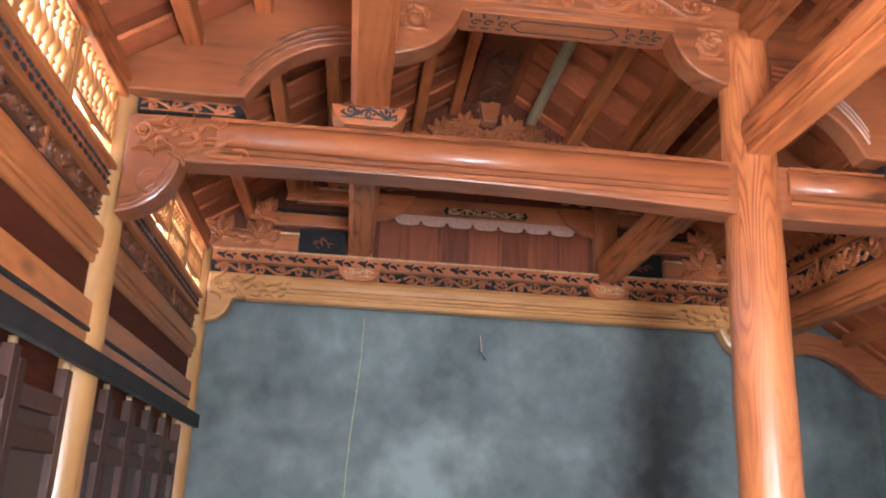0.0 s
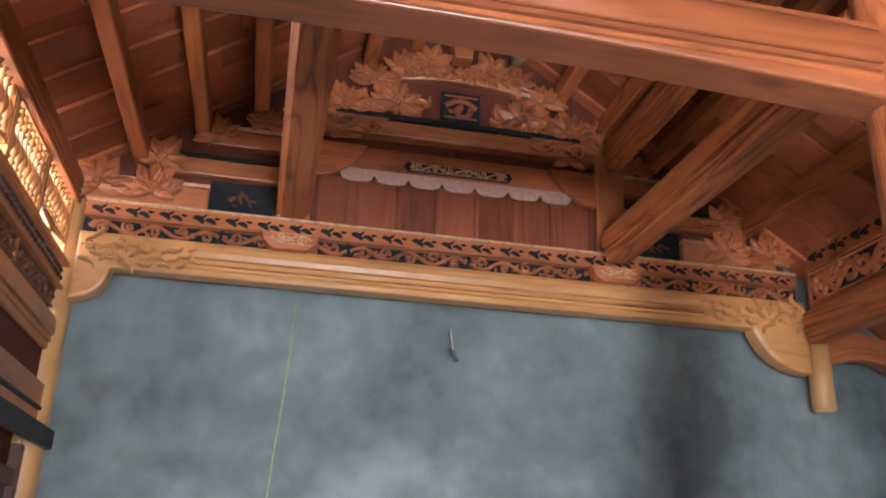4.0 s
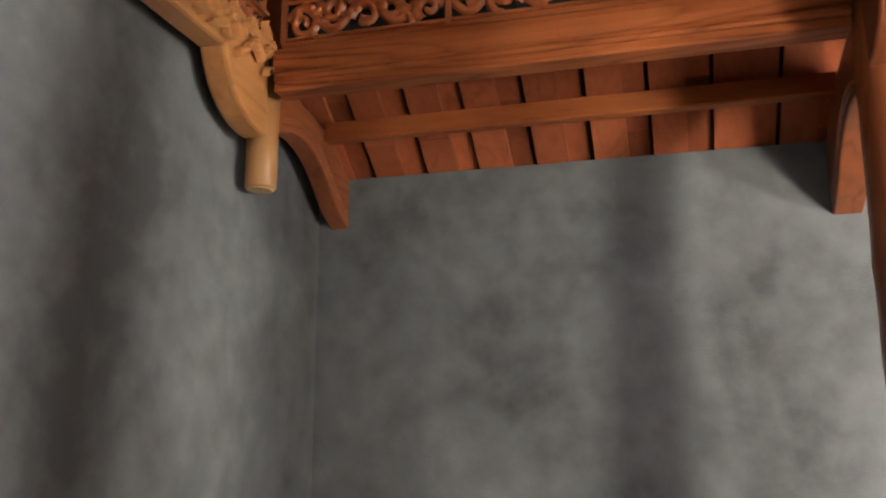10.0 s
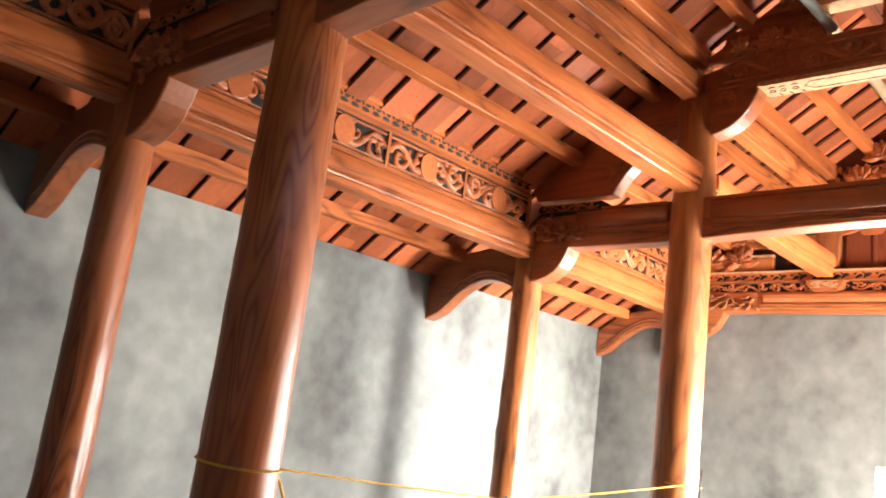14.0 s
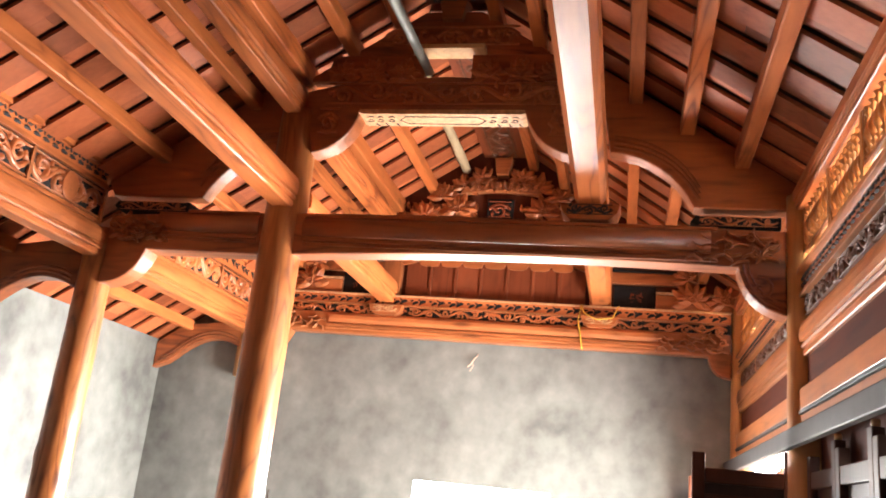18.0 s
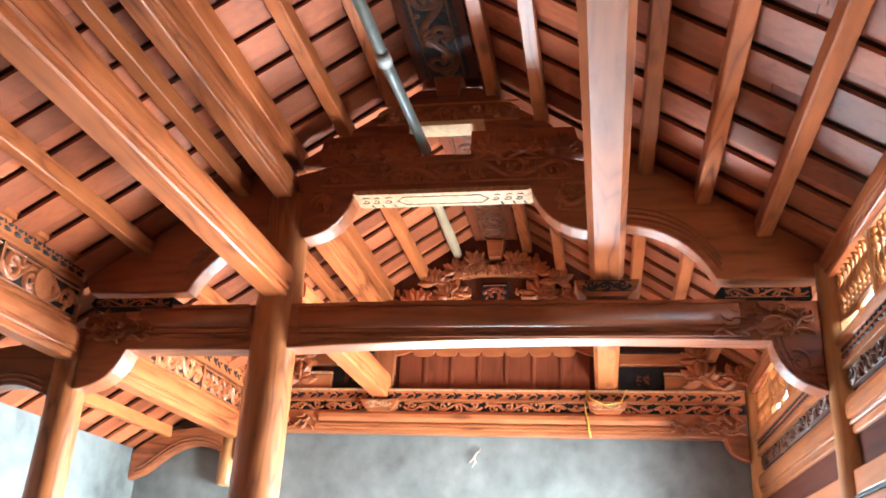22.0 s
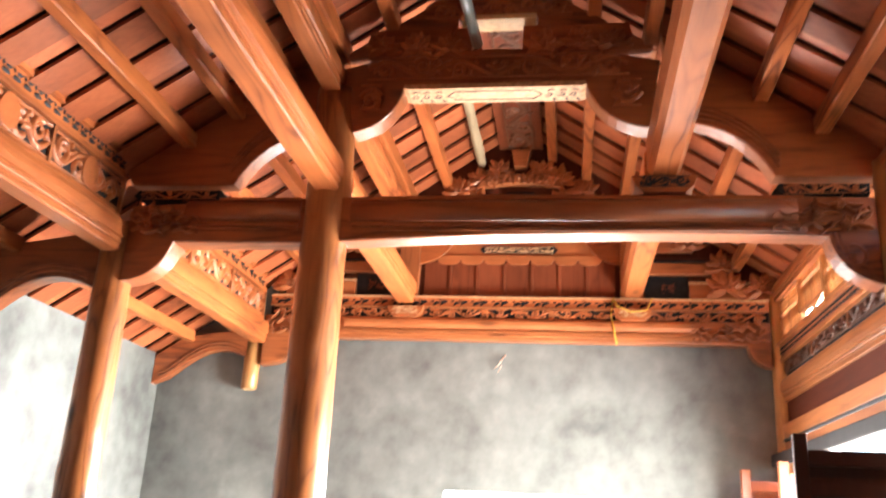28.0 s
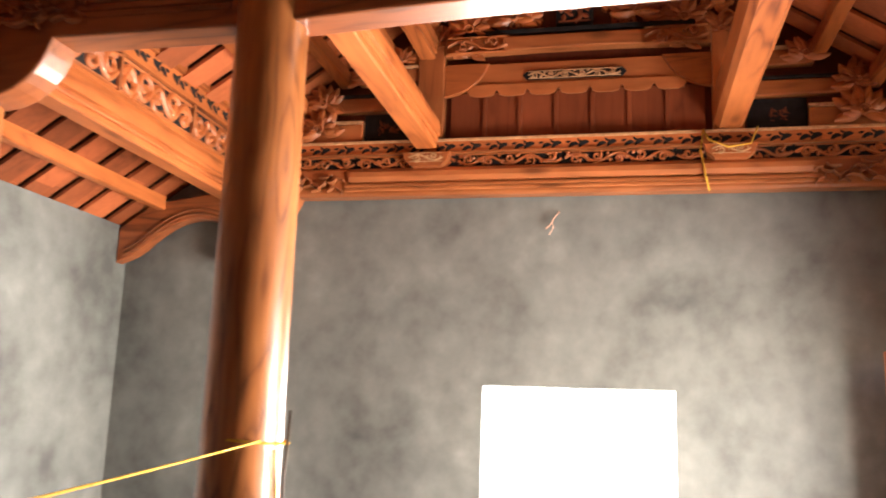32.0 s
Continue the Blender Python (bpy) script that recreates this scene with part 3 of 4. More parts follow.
def face_x(X, s):
    """Carving ground on a face across the house: u along y, v up, raised towards s."""
    return lambda u, v, w: (X + s * w, u, v)


def face_y(Y, s):
    return lambda u, v, w: (u, Y + s * w, v)


# ---------------------------------------------------------------- columns
def column(x, y, r, z1, label, z0=FLOOR, seed=0, material=None):
    material = material or WZ
    rg = random.Random(seed)
    prof = []
    for i in range(61):
        u = i / 60
        prof.append((r * (1.03 + 0.03 * math.sin(math.pi * u) - 0.11 * u) + rg.uniform(-0.0015, 0.0015), z0 + (z1 - z0) * u))
    c = thing("column", label, "column", (x, y, 0), "round house columns")
    bm = lathe(prof, 36)
    # swollen knots stand a few millimetres proud of the shaft
    for q in range(11 if material is COLB else 4):
        ang, zk, size, lift = rg.uniform(0, 2 * math.pi), rg.uniform(0.4, z1 - 0.3), rg.uniform(0.035, 0.06), rg.uniform(0.006, 0.011)
        kx, ky = r * math.cos(ang), r * math.sin(ang)
        for v in bm.verts:
            d2 = ((v.co.x - kx) ** 2 + (v.co.y - ky) ** 2 + (v.co.z - zk) ** 2 * 0.7) / size ** 2
            if d2 < 6:
                k = 1 + lift / r * math.exp(-d2)
                v.co.x, v.co.y = v.co.x * k, v.co.y * k
    part("shaft", bm, material, c)
    if z0 == FLOOR:
        part("stone_base", lathe([(r * 1.35, FLOOR), (r * 1.42, FLOOR + 0.03), (r * 1.35, FLOOR + 0.08), (r * 1.12, FLOOR + 0.1)], 28), CEMENT, c, "low round stone base")
    return c


for k, X in enumerate((A, B)):
    column(X - (0.006 if k else 0), CAI + (0.02 if k else 0), 0.147, 3.98, "tall round varnished timber column with bold grain" if k == 0 else "tall round honey-coloured timber column with knots", seed=k, material=(COLA, COLB)[k])
    column(X, QUAN, 0.118, 3.06, "round varnished timber column near the rear wall", seed=k + 2, material=(COLA, COLB)[k])
    column(X + LEAN, FQ, 0.105, 3.42, "round pale timber column in the front door wall", seed=k + 4, material=WZP)
for k, X in enumerate((GA, GB)):
    column(X + LEAN * (1 - k) , FQ, 0.095, 3.42, "round pale timber column beside the gable wall", seed=k + 6, material=WZP)
    s = 1 if k == 0 else -1
    stub = thing("column_stub", "short sawn-off column stub hanging at the gable", "column stub", (X - 0.01 * s, 2.6, 0.08), "column stubs")
    part("stub", lathe([(0.066, 2.35), (0.074, 2.36), (0.075, 2.9)], 24), WZP, stub)
    part("sawn_end", lathe([(0.05, 2.344), (0.064, 2.3496)], 24), PALEW, stub)


# ---------------------------------------------------------------- purlins and long beams
def long_beam(name, y, z, w, h, x0, x1, label, cat="beam", group="", profile=beam_profile):
    b = thing(name, label, cat, ((x0 + x1) / 2, y, z), group)
    half = (x1 - x0) / 2
    part("timber", prism(profile(w, h), "x", -half, half), WX, b)
    return b


def squared(name, y, z, w, h, x0, x1, label, group):
    """Squared purlin, slightly sprung, its arrises eased."""
    k = 0.008
    half = (x1 - x0) / 2
    pts = [(-w / 2 + k, 0), (w / 2 - k, 0), (w / 2, k), (w / 2, h), (-w / 2, h), (-w / 2, k)]
    ob = part(name, prism(pts, "x", -half, half), WX)
    ob.location = ((x0 + x1) / 2, y, z)
    return tagged(ob, label, "purlin", group)


for x0, x1 in ((GA, A), (A, B), (B, GB)):
    g0, g1 = x0 + 0.07, x1 - 0.07
    long_beam("main_purlin", CAI, 3.24, 0.2, 0.22, g0 + 0.06, g1 - 0.06, "heavy moulded longitudinal beam between the trusses", "beam", "main purlins")
    long_beam("main_purlin", FRONT, 3.335, 0.2, 0.24, g0, g1, "heavy squared longitudinal beam with chamfered edges", "beam", "main purlins", square_profile)
    long_beam("upper_purlin", CAI + 0.03, 3.93, 0.15, 0.19, g0, g1, "moulded upper purlin carried by the tall posts", "beam", "upper purlins")
    long_beam("eave_beam", QUAN - 0.02, 2.84, 0.17, 0.21, g0 + 0.05, g1 - 0.05, "moulded eave beam between the rear columns", "beam", "eave beams")
    # pierced carved frieze on the eave beam
    f = thing("carved_frieze", "pierced scrollwork frieze on the eave beam", "carving", ((x0 + x1) / 2, QUAN - 0.02, 3.055), "eave friezes")
    L = g1 - g0 - 0.12
    # the dark behind the pierced openings is put in as a black board
    part("backing", box(-L / 2, L / 2, 0.0, 0.02, 0.005, 0.44), DARK, f, "black board for the dark behind the pierced carving")
    for name, za, zb, dy in (("bottom_rail", 0.002, 0.035, 0.03), ("middle_rail", 0.265, 0.30, 0.03), ("top_rail", 0.405, 0.46, 0.035)):
        part(name, box(-L / 2, L / 2, -dy, 0.004, za, zb, 0.004), WX, f)
    n = 3 if L < 3 else 4
    for i in range(n + 1):
        u = -L / 2 + L * i / n
        part("divider", box(u - 0.012, u + 0.012, -0.022, 0.004, 0.035, 0.265), WZ, f)
        if i < n:
            part("scrollwork", vine_panel(face_y(0.0, -1), u + 0.016, u + L / n - 0.016, 0.045, 0.258, int(x0 * 10) + i, 0.02, {GA: 1.75, A: 1.35, B: 1.6}[x0], 2 if x0 == B else 5), CARV, f)
            if x0 == A:
                part("roundel", prism([(u + L / n / 2 + 0.085 * math.cos(q * math.pi / 10), 0.15 + 0.1 * math.sin(q * math.pi / 10)) for q in range(20)], "y", -0.028, 0.0, bevel=0.006), CARV, f, "carved round medallion")
    part("strip_ground", box(-L / 2, L / 2, -0.006, 0.0, 0.301, 0.404), WX, f)
    if x0 == A:
        part("cloud_strip", leaf_strip(face_y(-0.006, -1), -L / 2, L / 2, 0.312, 0.395, 0.008, 1.1), BLUE, f, "row of faded blue-grey painted leaves")
    else:
        # raised commas, black in place of the dark inside cut-outs
        part("cloud_strip", cloud_strip(face_y(-0.006, -1), -L / 2, L / 2, 0.31, 0.395, 7, 0.004), DARK, f, "raised black commas for the dark of the cut-outs")
    pz = roof_z(3.2) - 0.125
    squared("purlin", 3.2, pz, 0.075, 0.1, x0 + 0.06, x1 - 0.06, "squared purlin close to the rear wall", "roof purlins")

for sgn, steps in ((1, (0.70, 1.03, 1.36, 1.68, 1.99)), (-1, (0.62, 0.97, 1.275, 1.6, 1.93))):
    for k, d in enumerate(steps):
        y = RIDGE + sgn * d
        for x0, x1 in ((WALL_A, A), (A, B), (B, WALL_B)):
            squared("purlin", y, roof_z(y) - 0.1 - 0.045 * SLOPE, 0.09, 0.1 + (0.04 if k == 1 else 0), x0 + 0.004, x1 - 0.004, "squared varnished roof purlin", "roof purlins")
for x0, x1 in ((WALL_A, A), (A, B), (B, WALL_B)):
    y = RIDGE - 0.3
    squared("purlin", y, roof_z(y) - 0.13, 0.09, 0.1, x0 + 0.004, x1 - 0.004, "squared varnished roof purlin", "roof purlins")
    y = RIDGE + 0.38
    if x0 == A:
        squared("purlin", y, roof_z(y) - 0.13, 0.09, 0.1, x0 + 0.004, x1 - 0.004, "squared varnished roof purlin", "roof purlins")
    else:
        half = (x1 - x0) / 2 - 0.004
        bm = lathe([(0.045 + 0.005 * math.sin(i * 1.7), -half + 2 * half * i / 10) for i in range(11)], 14)
        bmesh.ops.rotate(bm, verts=bm.verts, matrix=Matrix.Rotation(radians(90), 3, "Y"))
        pole = part("grey_pole", bm, GREYW)
        pole.location = ((x0 + x1) / 2, y, roof_z(y) - 0.08)
        tagged(pole, "grey weathered round pole used as a purlin", "purlin", "weathered poles")
    squared("ridge_beam", RIDGE, TOP - 0.17, 0.11, 0.15, x0 + 0.004, x1 - 0.004, "squared ridge beam under the roof boards", "ridge beams")
    # dark painted plank under the ridge beam, carved towards its ends
    rp = thing("ridge_plank", "wide dark painted plank with carving along the ridge", "plank", ((x0 + x1) / 2, RIDGE, TOP - 0.19), "ridge planks")
    half = (x1 - x0) / 2 - 0.05
    part("board", box(-half, half, -0.21, 0.21, 0.0, 0.016, 0.003), BACKW if x0 == A else RED, rp)
    part("painted_field", box(-half + 0.03, half - 0.03, -0.15, 0.15, -0.006, -0.0005), BLUE if x0 == A else RED, rp, "faded blue-black painted field" if x0 == A else "")
    for k in (-1, 1):
        part("carving", vine_panel(lambda u, v, w, k=k: (k * u, v, -0.006 - w), half - 1.0, half - 0.06, -0.13, 0.13, int(x0 * 7) + k, 0.014, 0.8), CARVD, rp)


# ---------------------------------------------------------------- trusses
def arc(p, q, bulge, n=8):
    """Points from p to q along a bow; bulge is the rise as a share of the chord, to the left of the way."""
    dx, dy = q[0] - p[0], q[1] - p[1]
    return [(p[0] + dx * t - dy * bulge * 4 * t * (1 - t), p[1] + dy * t + dx * bulge * 4 * t * (1 - t)) for t in (i / n for i in range(n + 1))]


def tie_beam(X, seed):
    t = thing("tie_beam", "varnished truss tie beam in shade-darkened wood with carved ends", "beam", (X, 0, 0), "truss tie beams")
    h = 0.085
    low = arc((FQ + 0.1, 2.68), (-1.78, 2.965), -0.17) + arc((-1.7, 2.965), (CAI - 0.12, 2.925), 0.012, 12) + [(CAI + 0.1, 2.915)] + arc((2.12, 2.915), (QUAN - 0.09, 2.66), -0.17)
    high = [(FQ + 0.1, 3.2), (-1.4, 3.215), (RIDGE, 3.23), (CAI, 3.215), (QUAN - 0.09, 3.16)]
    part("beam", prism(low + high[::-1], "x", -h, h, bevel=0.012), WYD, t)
    for s in (-1, 1):
        for z, d in ((3.0, 0.009), (3.03, 0.013), (3.2, 0.01)):
            bm = bmesh.new()
            for a, b in ((-1.66, CAI - 0.17), (CAI + 0.17, 2.1)):
                prism([(s * h, z - 0.012), (s * (h + d), z - 0.008), (s * (h + d), z + 0.008), (s * h, z + 0.012)], "y", a, b, bm)
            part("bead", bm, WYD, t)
        bm = bmesh.new()
        for a, b in ((-1.62, CAI - 0.16), (CAI + 0.16, 2.06)):
            pr = [(s * (h - 0.004), 3.05), (s * (h + 0.014), 3.062), (s * (h + 0.026), 3.09), (s * (h + 0.03), 3.125), (s * (h + 0.024), 3.16), (s * (h + 0.008), 3.186), (s * (h - 0.004), 3.19)]
            prism(pr, "y", a, b, bm)
        for f in bm.faces:
            f.smooth = len(f.verts) == 4
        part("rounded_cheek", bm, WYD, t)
        part("carved_end", dragon_end(face_x(s * h, s), FQ + 0.14, -1.45, 2.975, 3.2, seed + s, 0.045), CARV, t, "dragon and cloud carving on the beam end")
        part("carved_end", dragon_end(face_x(s * h, s), QUAN - 0.12, 1.95, 2.96, 3.17, seed + s + 5, 0.05), CARV, t)
        bm = bmesh.new()
        curl(bm, face_x(s * h, s), FQ + 0.24, 2.84, 0.075, 1.2, 1.1, 0.01, 0.012)
        ridge_stroke(bm, face_x(s * h, s), [(y - 0.012, z + 0.03) for y, z in arc((FQ + 0.13, 2.69), (-1.79, 2.955), -0.17)], [0.009] * 9, 0.007)
        ridge_stroke(bm, face_x(s * h, s), [(y - 0.02, z + 0.062) for y, z in arc((FQ + 0.13, 2.69), (-1.81, 2.94), -0.17)], [0.006] * 9, 0.005)
        part("scroll_line", bm, WYD, t)
    for y0, y1, z0 in ((FQ + 0.13, -1.5, 3.21), (1.85, QUAN - 0.1, 3.19)):
        c = part("painted_cap", prism([(y0, z0), (y1 - 0.04, z0), (y1, z0 + 0.03), (y1 - 0.03, z0 + 0.07), (y0, z0 + 0.07)], "x", -0.1, 0.1, bevel=0.006), DARK, t, "dark painted cap strip")
        for s in (-1, 1):
            part("cap_carving", vine_panel(face_x(s * 0.101, s), y0 + 0.02, y1 - 0.05, z0 + 0.004, z0 + 0.068, seed, 0.008, 0.6), CARV, c)
    return t


def collar_beam(X, seed):
    t = thing("arched_collar_beam", "dark carved arched collar beam of the truss", "beam", (X, 0, 0), "collar beams")
    h = 0.08
    low = arc((FRONT + 0.07, 3.66), (-0.43, 3.975), -0.17) + arc((-0.4, 3.975), (0.68, 3.975), 0.02, 8) + arc((0.71, 3.975), (CAI - 0.12, 3.66), -0.17)
    high = [(FRONT + 0.0, 4.12), (-0.5, 4.21), (RIDGE, 4.24), (0.76, 4.21), (CAI - 0.02, 4.12)]
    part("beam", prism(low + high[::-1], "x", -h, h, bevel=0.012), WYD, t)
    for s in (-1, 1):
        part("carving", vine_panel(face_x(s * h, s), -0.7, 0.96, 4.02, 4.19, seed + s, 0.02, 0.8), CARV, t)
        part("carving", vine_panel(face_x(s * h, s), FRONT + 0.12, -0.6, 3.8, 4.0, seed + s + 3, 0.02, 0.8), CARV, t)
        part("carving", vine_panel(face_x(s * h, s), 0.86, CAI - 0.15, 3.8, 4.0, seed + s + 4, 0.02, 0.8), CARV, t)
    # hanging cartouche board with painted oblong
    p = part("cartouche_board", prism([(-0.43, 3.98), (-0.44, 3.955), (-0.41, 3.945), (0.69, 3.945), (0.72, 3.955), (0.71, 3.98)], "x", -0.1, 0.1, bevel=0.004), PAINT if X == B else CARV, t,
             "pale painted cartouche board" if X == B else "carved cartouche board with black outlines")
    bm = bmesh.new()
    under = lambda u, v, w: (v, u, 3.945 - w)
    for ring in ([(-0.16, 0.0), (-0.11, 0.055), (0.39, 0.055), (0.44, 0.0), (0.39, -0.055), (-0.11, -0.055), (-0.16, 0.0)],):
        ridge_stroke(bm, under, ring, [0.005] * 7, 0.004)
    for u in (-0.39, -0.32, -0.24, 0.47, 0.55, 0.62):
        for v in (-0.045, 0.045):
            leaf(bm, under, u, v, 0.9 if v > 0 else -0.9, 0.045, 0.004, 0.17, 0.9)
        curl(bm, under, u + 0.035, 0.0, 0.03, 0.5, 1.0, 0.004, 0.006)
    part("painted_underside", bm, BLUE, p)
    return t


def gong_frame(X, seed):
    """Carved infill between the collar beam and the ridge, with a small opening."""
    t = thing("carved_gong_frame", "dark carved infill under the ridge with an opening", "carving", (X, 0, 0), "gong frames")
    top = lambda y: roof_z(y) - 0.115
    for sg in (-1, 1):
        yi, yo = RIDGE + sg * 0.165, RIDGE + sg * 0.98
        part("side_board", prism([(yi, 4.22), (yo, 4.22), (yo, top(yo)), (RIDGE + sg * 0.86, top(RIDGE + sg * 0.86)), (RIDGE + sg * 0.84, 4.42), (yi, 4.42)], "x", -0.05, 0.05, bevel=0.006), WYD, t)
        for k in range(3):
            for s in (-1, 1):
                part("cloud_carving", flower_cluster(lambda u, v, w, s=s, yc=RIDGE + sg * (0.3 + 0.22 * k): (s * (0.05 + w), yc + u, 4.25 + v), 0.13, seed + s + k), CARV, t)
    part("cap_board", box(-0.09, 0.06, -0.12, 0.37, 4.45, 4.487, 0.006), PALEW, t, "pale capping board")
    part("upper_board", prism([(RIDGE + y, z) for y, z in ((-0.7, 4.424), (-0.26, 4.424), (-0.26, 4.49), (0.26, 4.49), (0.26, 4.424), (0.7, 4.424), (0.7, 4.434), (0.2, 4.76), (-0.2, 4.76), (-0.7, 4.434))], "x", -0.045, 0.045), WYD, t)
    part("ridge_block", prism([(RIDGE - 0.07, 4.68), (RIDGE + 0.07, 4.68), (RIDGE + 0.1, 4.83), (RIDGE - 0.1, 4.83)], "x", -0.1, 0.1, bevel=0.006), CARV, t)
    for s in (-1, 1):
        part("upper_carving", vine_panel(face_x(s * 0.045, s), -0.35, 0.61, 4.49, 4.65, seed + s, 0.018, 0.9), CARV, t)


def rafter_arm(X, sgn):
    """Arm from the tall post down to the eave column, cut to a bow below."""
    m = (lambda y: y) if sgn < 0 else (lambda y: 2 * RIDGE - y)
    end = FQ + 0.0 if sgn < 0 else 2 * RIDGE - QUAN + 0.0
    lo = arc((-1.0, 3.70), (-1.52, 3.34), -0.14, 8) + [(-1.6, 3.335), (end + 0.06, 3.335)]
    if sgn > 0:
        lo = [(y, z - 0.03) for y, z in lo]
    hi = []
    for i in range(9):
        y = end + (-0.9 - end) * i / 8
        hi.append((y, roof_z(y) - 0.014))
    pts = [(m(y), z) for y, z in lo + hi]
    t = thing("rafter_arm", "dark bowed rafter arm under the roof boards", "beam", (X, 0, 0), "rafter arms")
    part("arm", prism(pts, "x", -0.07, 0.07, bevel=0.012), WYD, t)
    for s in (-1, 1):
        bm = bmesh.new()
        for k in range(3):
            ridge_stroke(bm, face_x(s * 0.07, s), [(m(y), z + 0.035 + 0.035 * k) for y, z in arc((-1.02, 3.70), (-1.55, 3.36), -0.14, 8)], [0.011] * 9, 0.009)
        part("moulding", bm, WYD, t)
    return t


def eave_bracket(X, half=0.07, drop=0.0):
    low, high = [], []
    n = 14
    for i in range(n + 1):
        u = i / n
        y = QUAN + 0.06 + (WALL_R - QUAN - 0.062) * u
        low.append((y, 2.60 + 0.13 * math.sin(math.pi * min(1, u * 1.2)) - 0.24 * u ** 1.7 - drop))
        high.append((y, min(roof_z(y) - 0.03, 3.0 - 0.14 * u)))
    t = thing("eave_bracket", "curved moulded eave bracket running into the rear wall", "bracket", (X, 0, 0), "eave brackets")
    part("bracket", prism(low + high[::-1], "x", -half, half, bevel=0.012), WYD, t)
    for s in (-1, 1):
        bm = bmesh.new()
        for k in range(2):
            ridge_stroke(bm, face_x(s * half, s), [(y, z + 0.04 + 0.035 * k) for y, z in low[1:-1]], [0.011] * (n - 1), 0.009)
        part("moulding", bm, WYD, t)
    return t


def bearing_block(X, y, z, w=0.38, mat_=None):
    t = thing("bearing_block", "carved painted bearing block under a main beam", "block", (X, y, z), "bearing blocks")
    part("block", prism([(-w / 2 + 0.07, 0), (w / 2 - 0.07, 0), (w / 2 - 0.02, 0.045), (w / 2, 0.105), (-w / 2, 0.105), (-w / 2 + 0.02, 0.045)], "x", -0.11, 0.11, bevel=0.005), CARV, t)
    for s in (-1, 1):
        bm = vine_panel(face_x(s * 0.111, s), -w / 2 + 0.05, w / 2 - 0.05, 0.03, 0.1, 5, 0.006, 0.8)
        part("painted_face", bm, BLUE if mat_ is None else mat_, t, "faded blue-grey painted leaf ornament")
    return t


for k, X in enumerate((A, B)):
    tie_beam(X, 20 + k)
    collar_beam(X, 30 + k)
    gong_frame(X, 40 + k)
    rafter_arm(X, 1)
    rafter_arm(X, -1)
    eave_bracket(X)
    bearing_block(X, FRONT, 3.228)


def gable_truss(X, s, seed):
    """Boarded and carved gable frame; s points into the room."""
    tb = thing("gable_tie_beam", "pale varnished tie beam with carved ends along the gable", "beam", (X, 0, 0.07), "gable tie beams")
    low = arc((FQ + 0.09, 2.66), (-1.86, 2.845), -0.2) + [(-1.85, 2.85), (2.0, 2.85)] + arc((2.1, 2.85), (2.5, 2.58), -0.17)
    high = [(FQ + 0.09, 3.06), (2.5, 3.06)]
    beam_mat = WYP if s > 0 else WY
    part("beam", prism(low + high[::-1], "x", -0.065, 0.065, bevel=0.02), beam_mat, tb)
    bm = prism([(s * 0.06, 2.945), (s * 0.082, 2.955), (s * 0.094, 2.985), (s * 0.092, 3.02), (s * 0.075, 3.045), (s * 0.06, 3.05)], "y", -1.42, 1.72)
    part("rounded_cheek", bm, beam_mat, tb)
    f = s * 0.065
    for z, d in ((2.9, 0.012), (2.925, 0.02)):
        part("bead", prism([(f, z - 0.014), (f + s * d, z - 0.008), (f + s * d, z + 0.008), (f, z + 0.014)], "y", -1.45, 1.75), beam_mat, tb)
    for y0, y1 in ((FQ + 0.12, -1.35), (2.48, 1.7)):
        part("carved_end", dragon_end(face_x(f, s), y0, y1, 2.86, 3.06, seed, 0.06), beam_mat, tb, "carved cloud and leaf ornament")
    # carved frieze of two strips
    fr = thing("gable_frieze", "pierced carved frieze with black ground on the gable", "carving", (X, 0, 3.11), "gable friezes")
    # black sheet: shade in the frieze's holes given as colour
    part("backing", box(min(f - s * 0.06, f - s * 0.025), max(f - s * 0.06, f - s * 0.025), FQ + 0.1, 2.45, 0.004, 0.2), DARK, fr, "black board for the dark behind the pierced carving")
    g = face_x(f - s * 0.025, s)
    n = 6
    for i in range(n):
        a = FQ + 0.12 + (2.43 - FQ - 0.12) * i / n
        b = FQ + 0.12 + (2.43 - FQ - 0.12) * (i + 1) / n
        part("scrollwork", vine_panel(g, a + 0.01, b - 0.01, 0.008, 0.108, seed + i, 0.02, 0.75), CARV, fr)
        part("cloud_strip", cloud_strip(lambda u, v, w: g(u, v, w + 0.018), a, b, 0.125, 0.2, seed + i, 0.003), DARK, fr, "raised black commas for the dark of the cut-outs")
    part("strip_board", box(min(f - s * 0.05, f - s * 0.006), max(f - s * 0.05, f - s * 0.006), FQ + 0.1, 2.45, 0.124, 0.201), CARV, fr, "carved wooden strip board")
    part("middle_rail", box(min(f - s * 0.03, f + s * 0.01), max(f - s * 0.03, f + s * 0.01), FQ + 0.1, 2.45, 0.108, 0.125), WY, fr)
    part("top_rail", box(min(f - s * 0.06, f + s * 0.015), max(f - s * 0.06, f + s * 0.015), FQ + 0.1, 2.45, 0.2, 0.215), PAINT, fr, "pale painted edge")
    for y in (FRONT, CAI):
        bearing_block(X + s * 0.02, y, 3.112, 0.34, PAINT)
    # boarded middle and stepped beams
    pn = thing("gable_panelling", "boarded and carved gable infill with stepped beams", "panelling", (X, 0, 0.05), "gable panelling")
    bx = X * 0 - s * 0.03
    pts = [(FQ + 0.05, 3.28), (2.42, 3.28), (2.42, roof_z(2.42) - 0.01), (RIDGE, TOP - 0.02), (FQ + 0.05, roof_z(FQ + 0.05) - 0.01)]
    part("back_board", prism(pts, "x", bx - 0.012, bx + 0.012), BACKW, pn, "dark boards behind the carving")
    n = 7
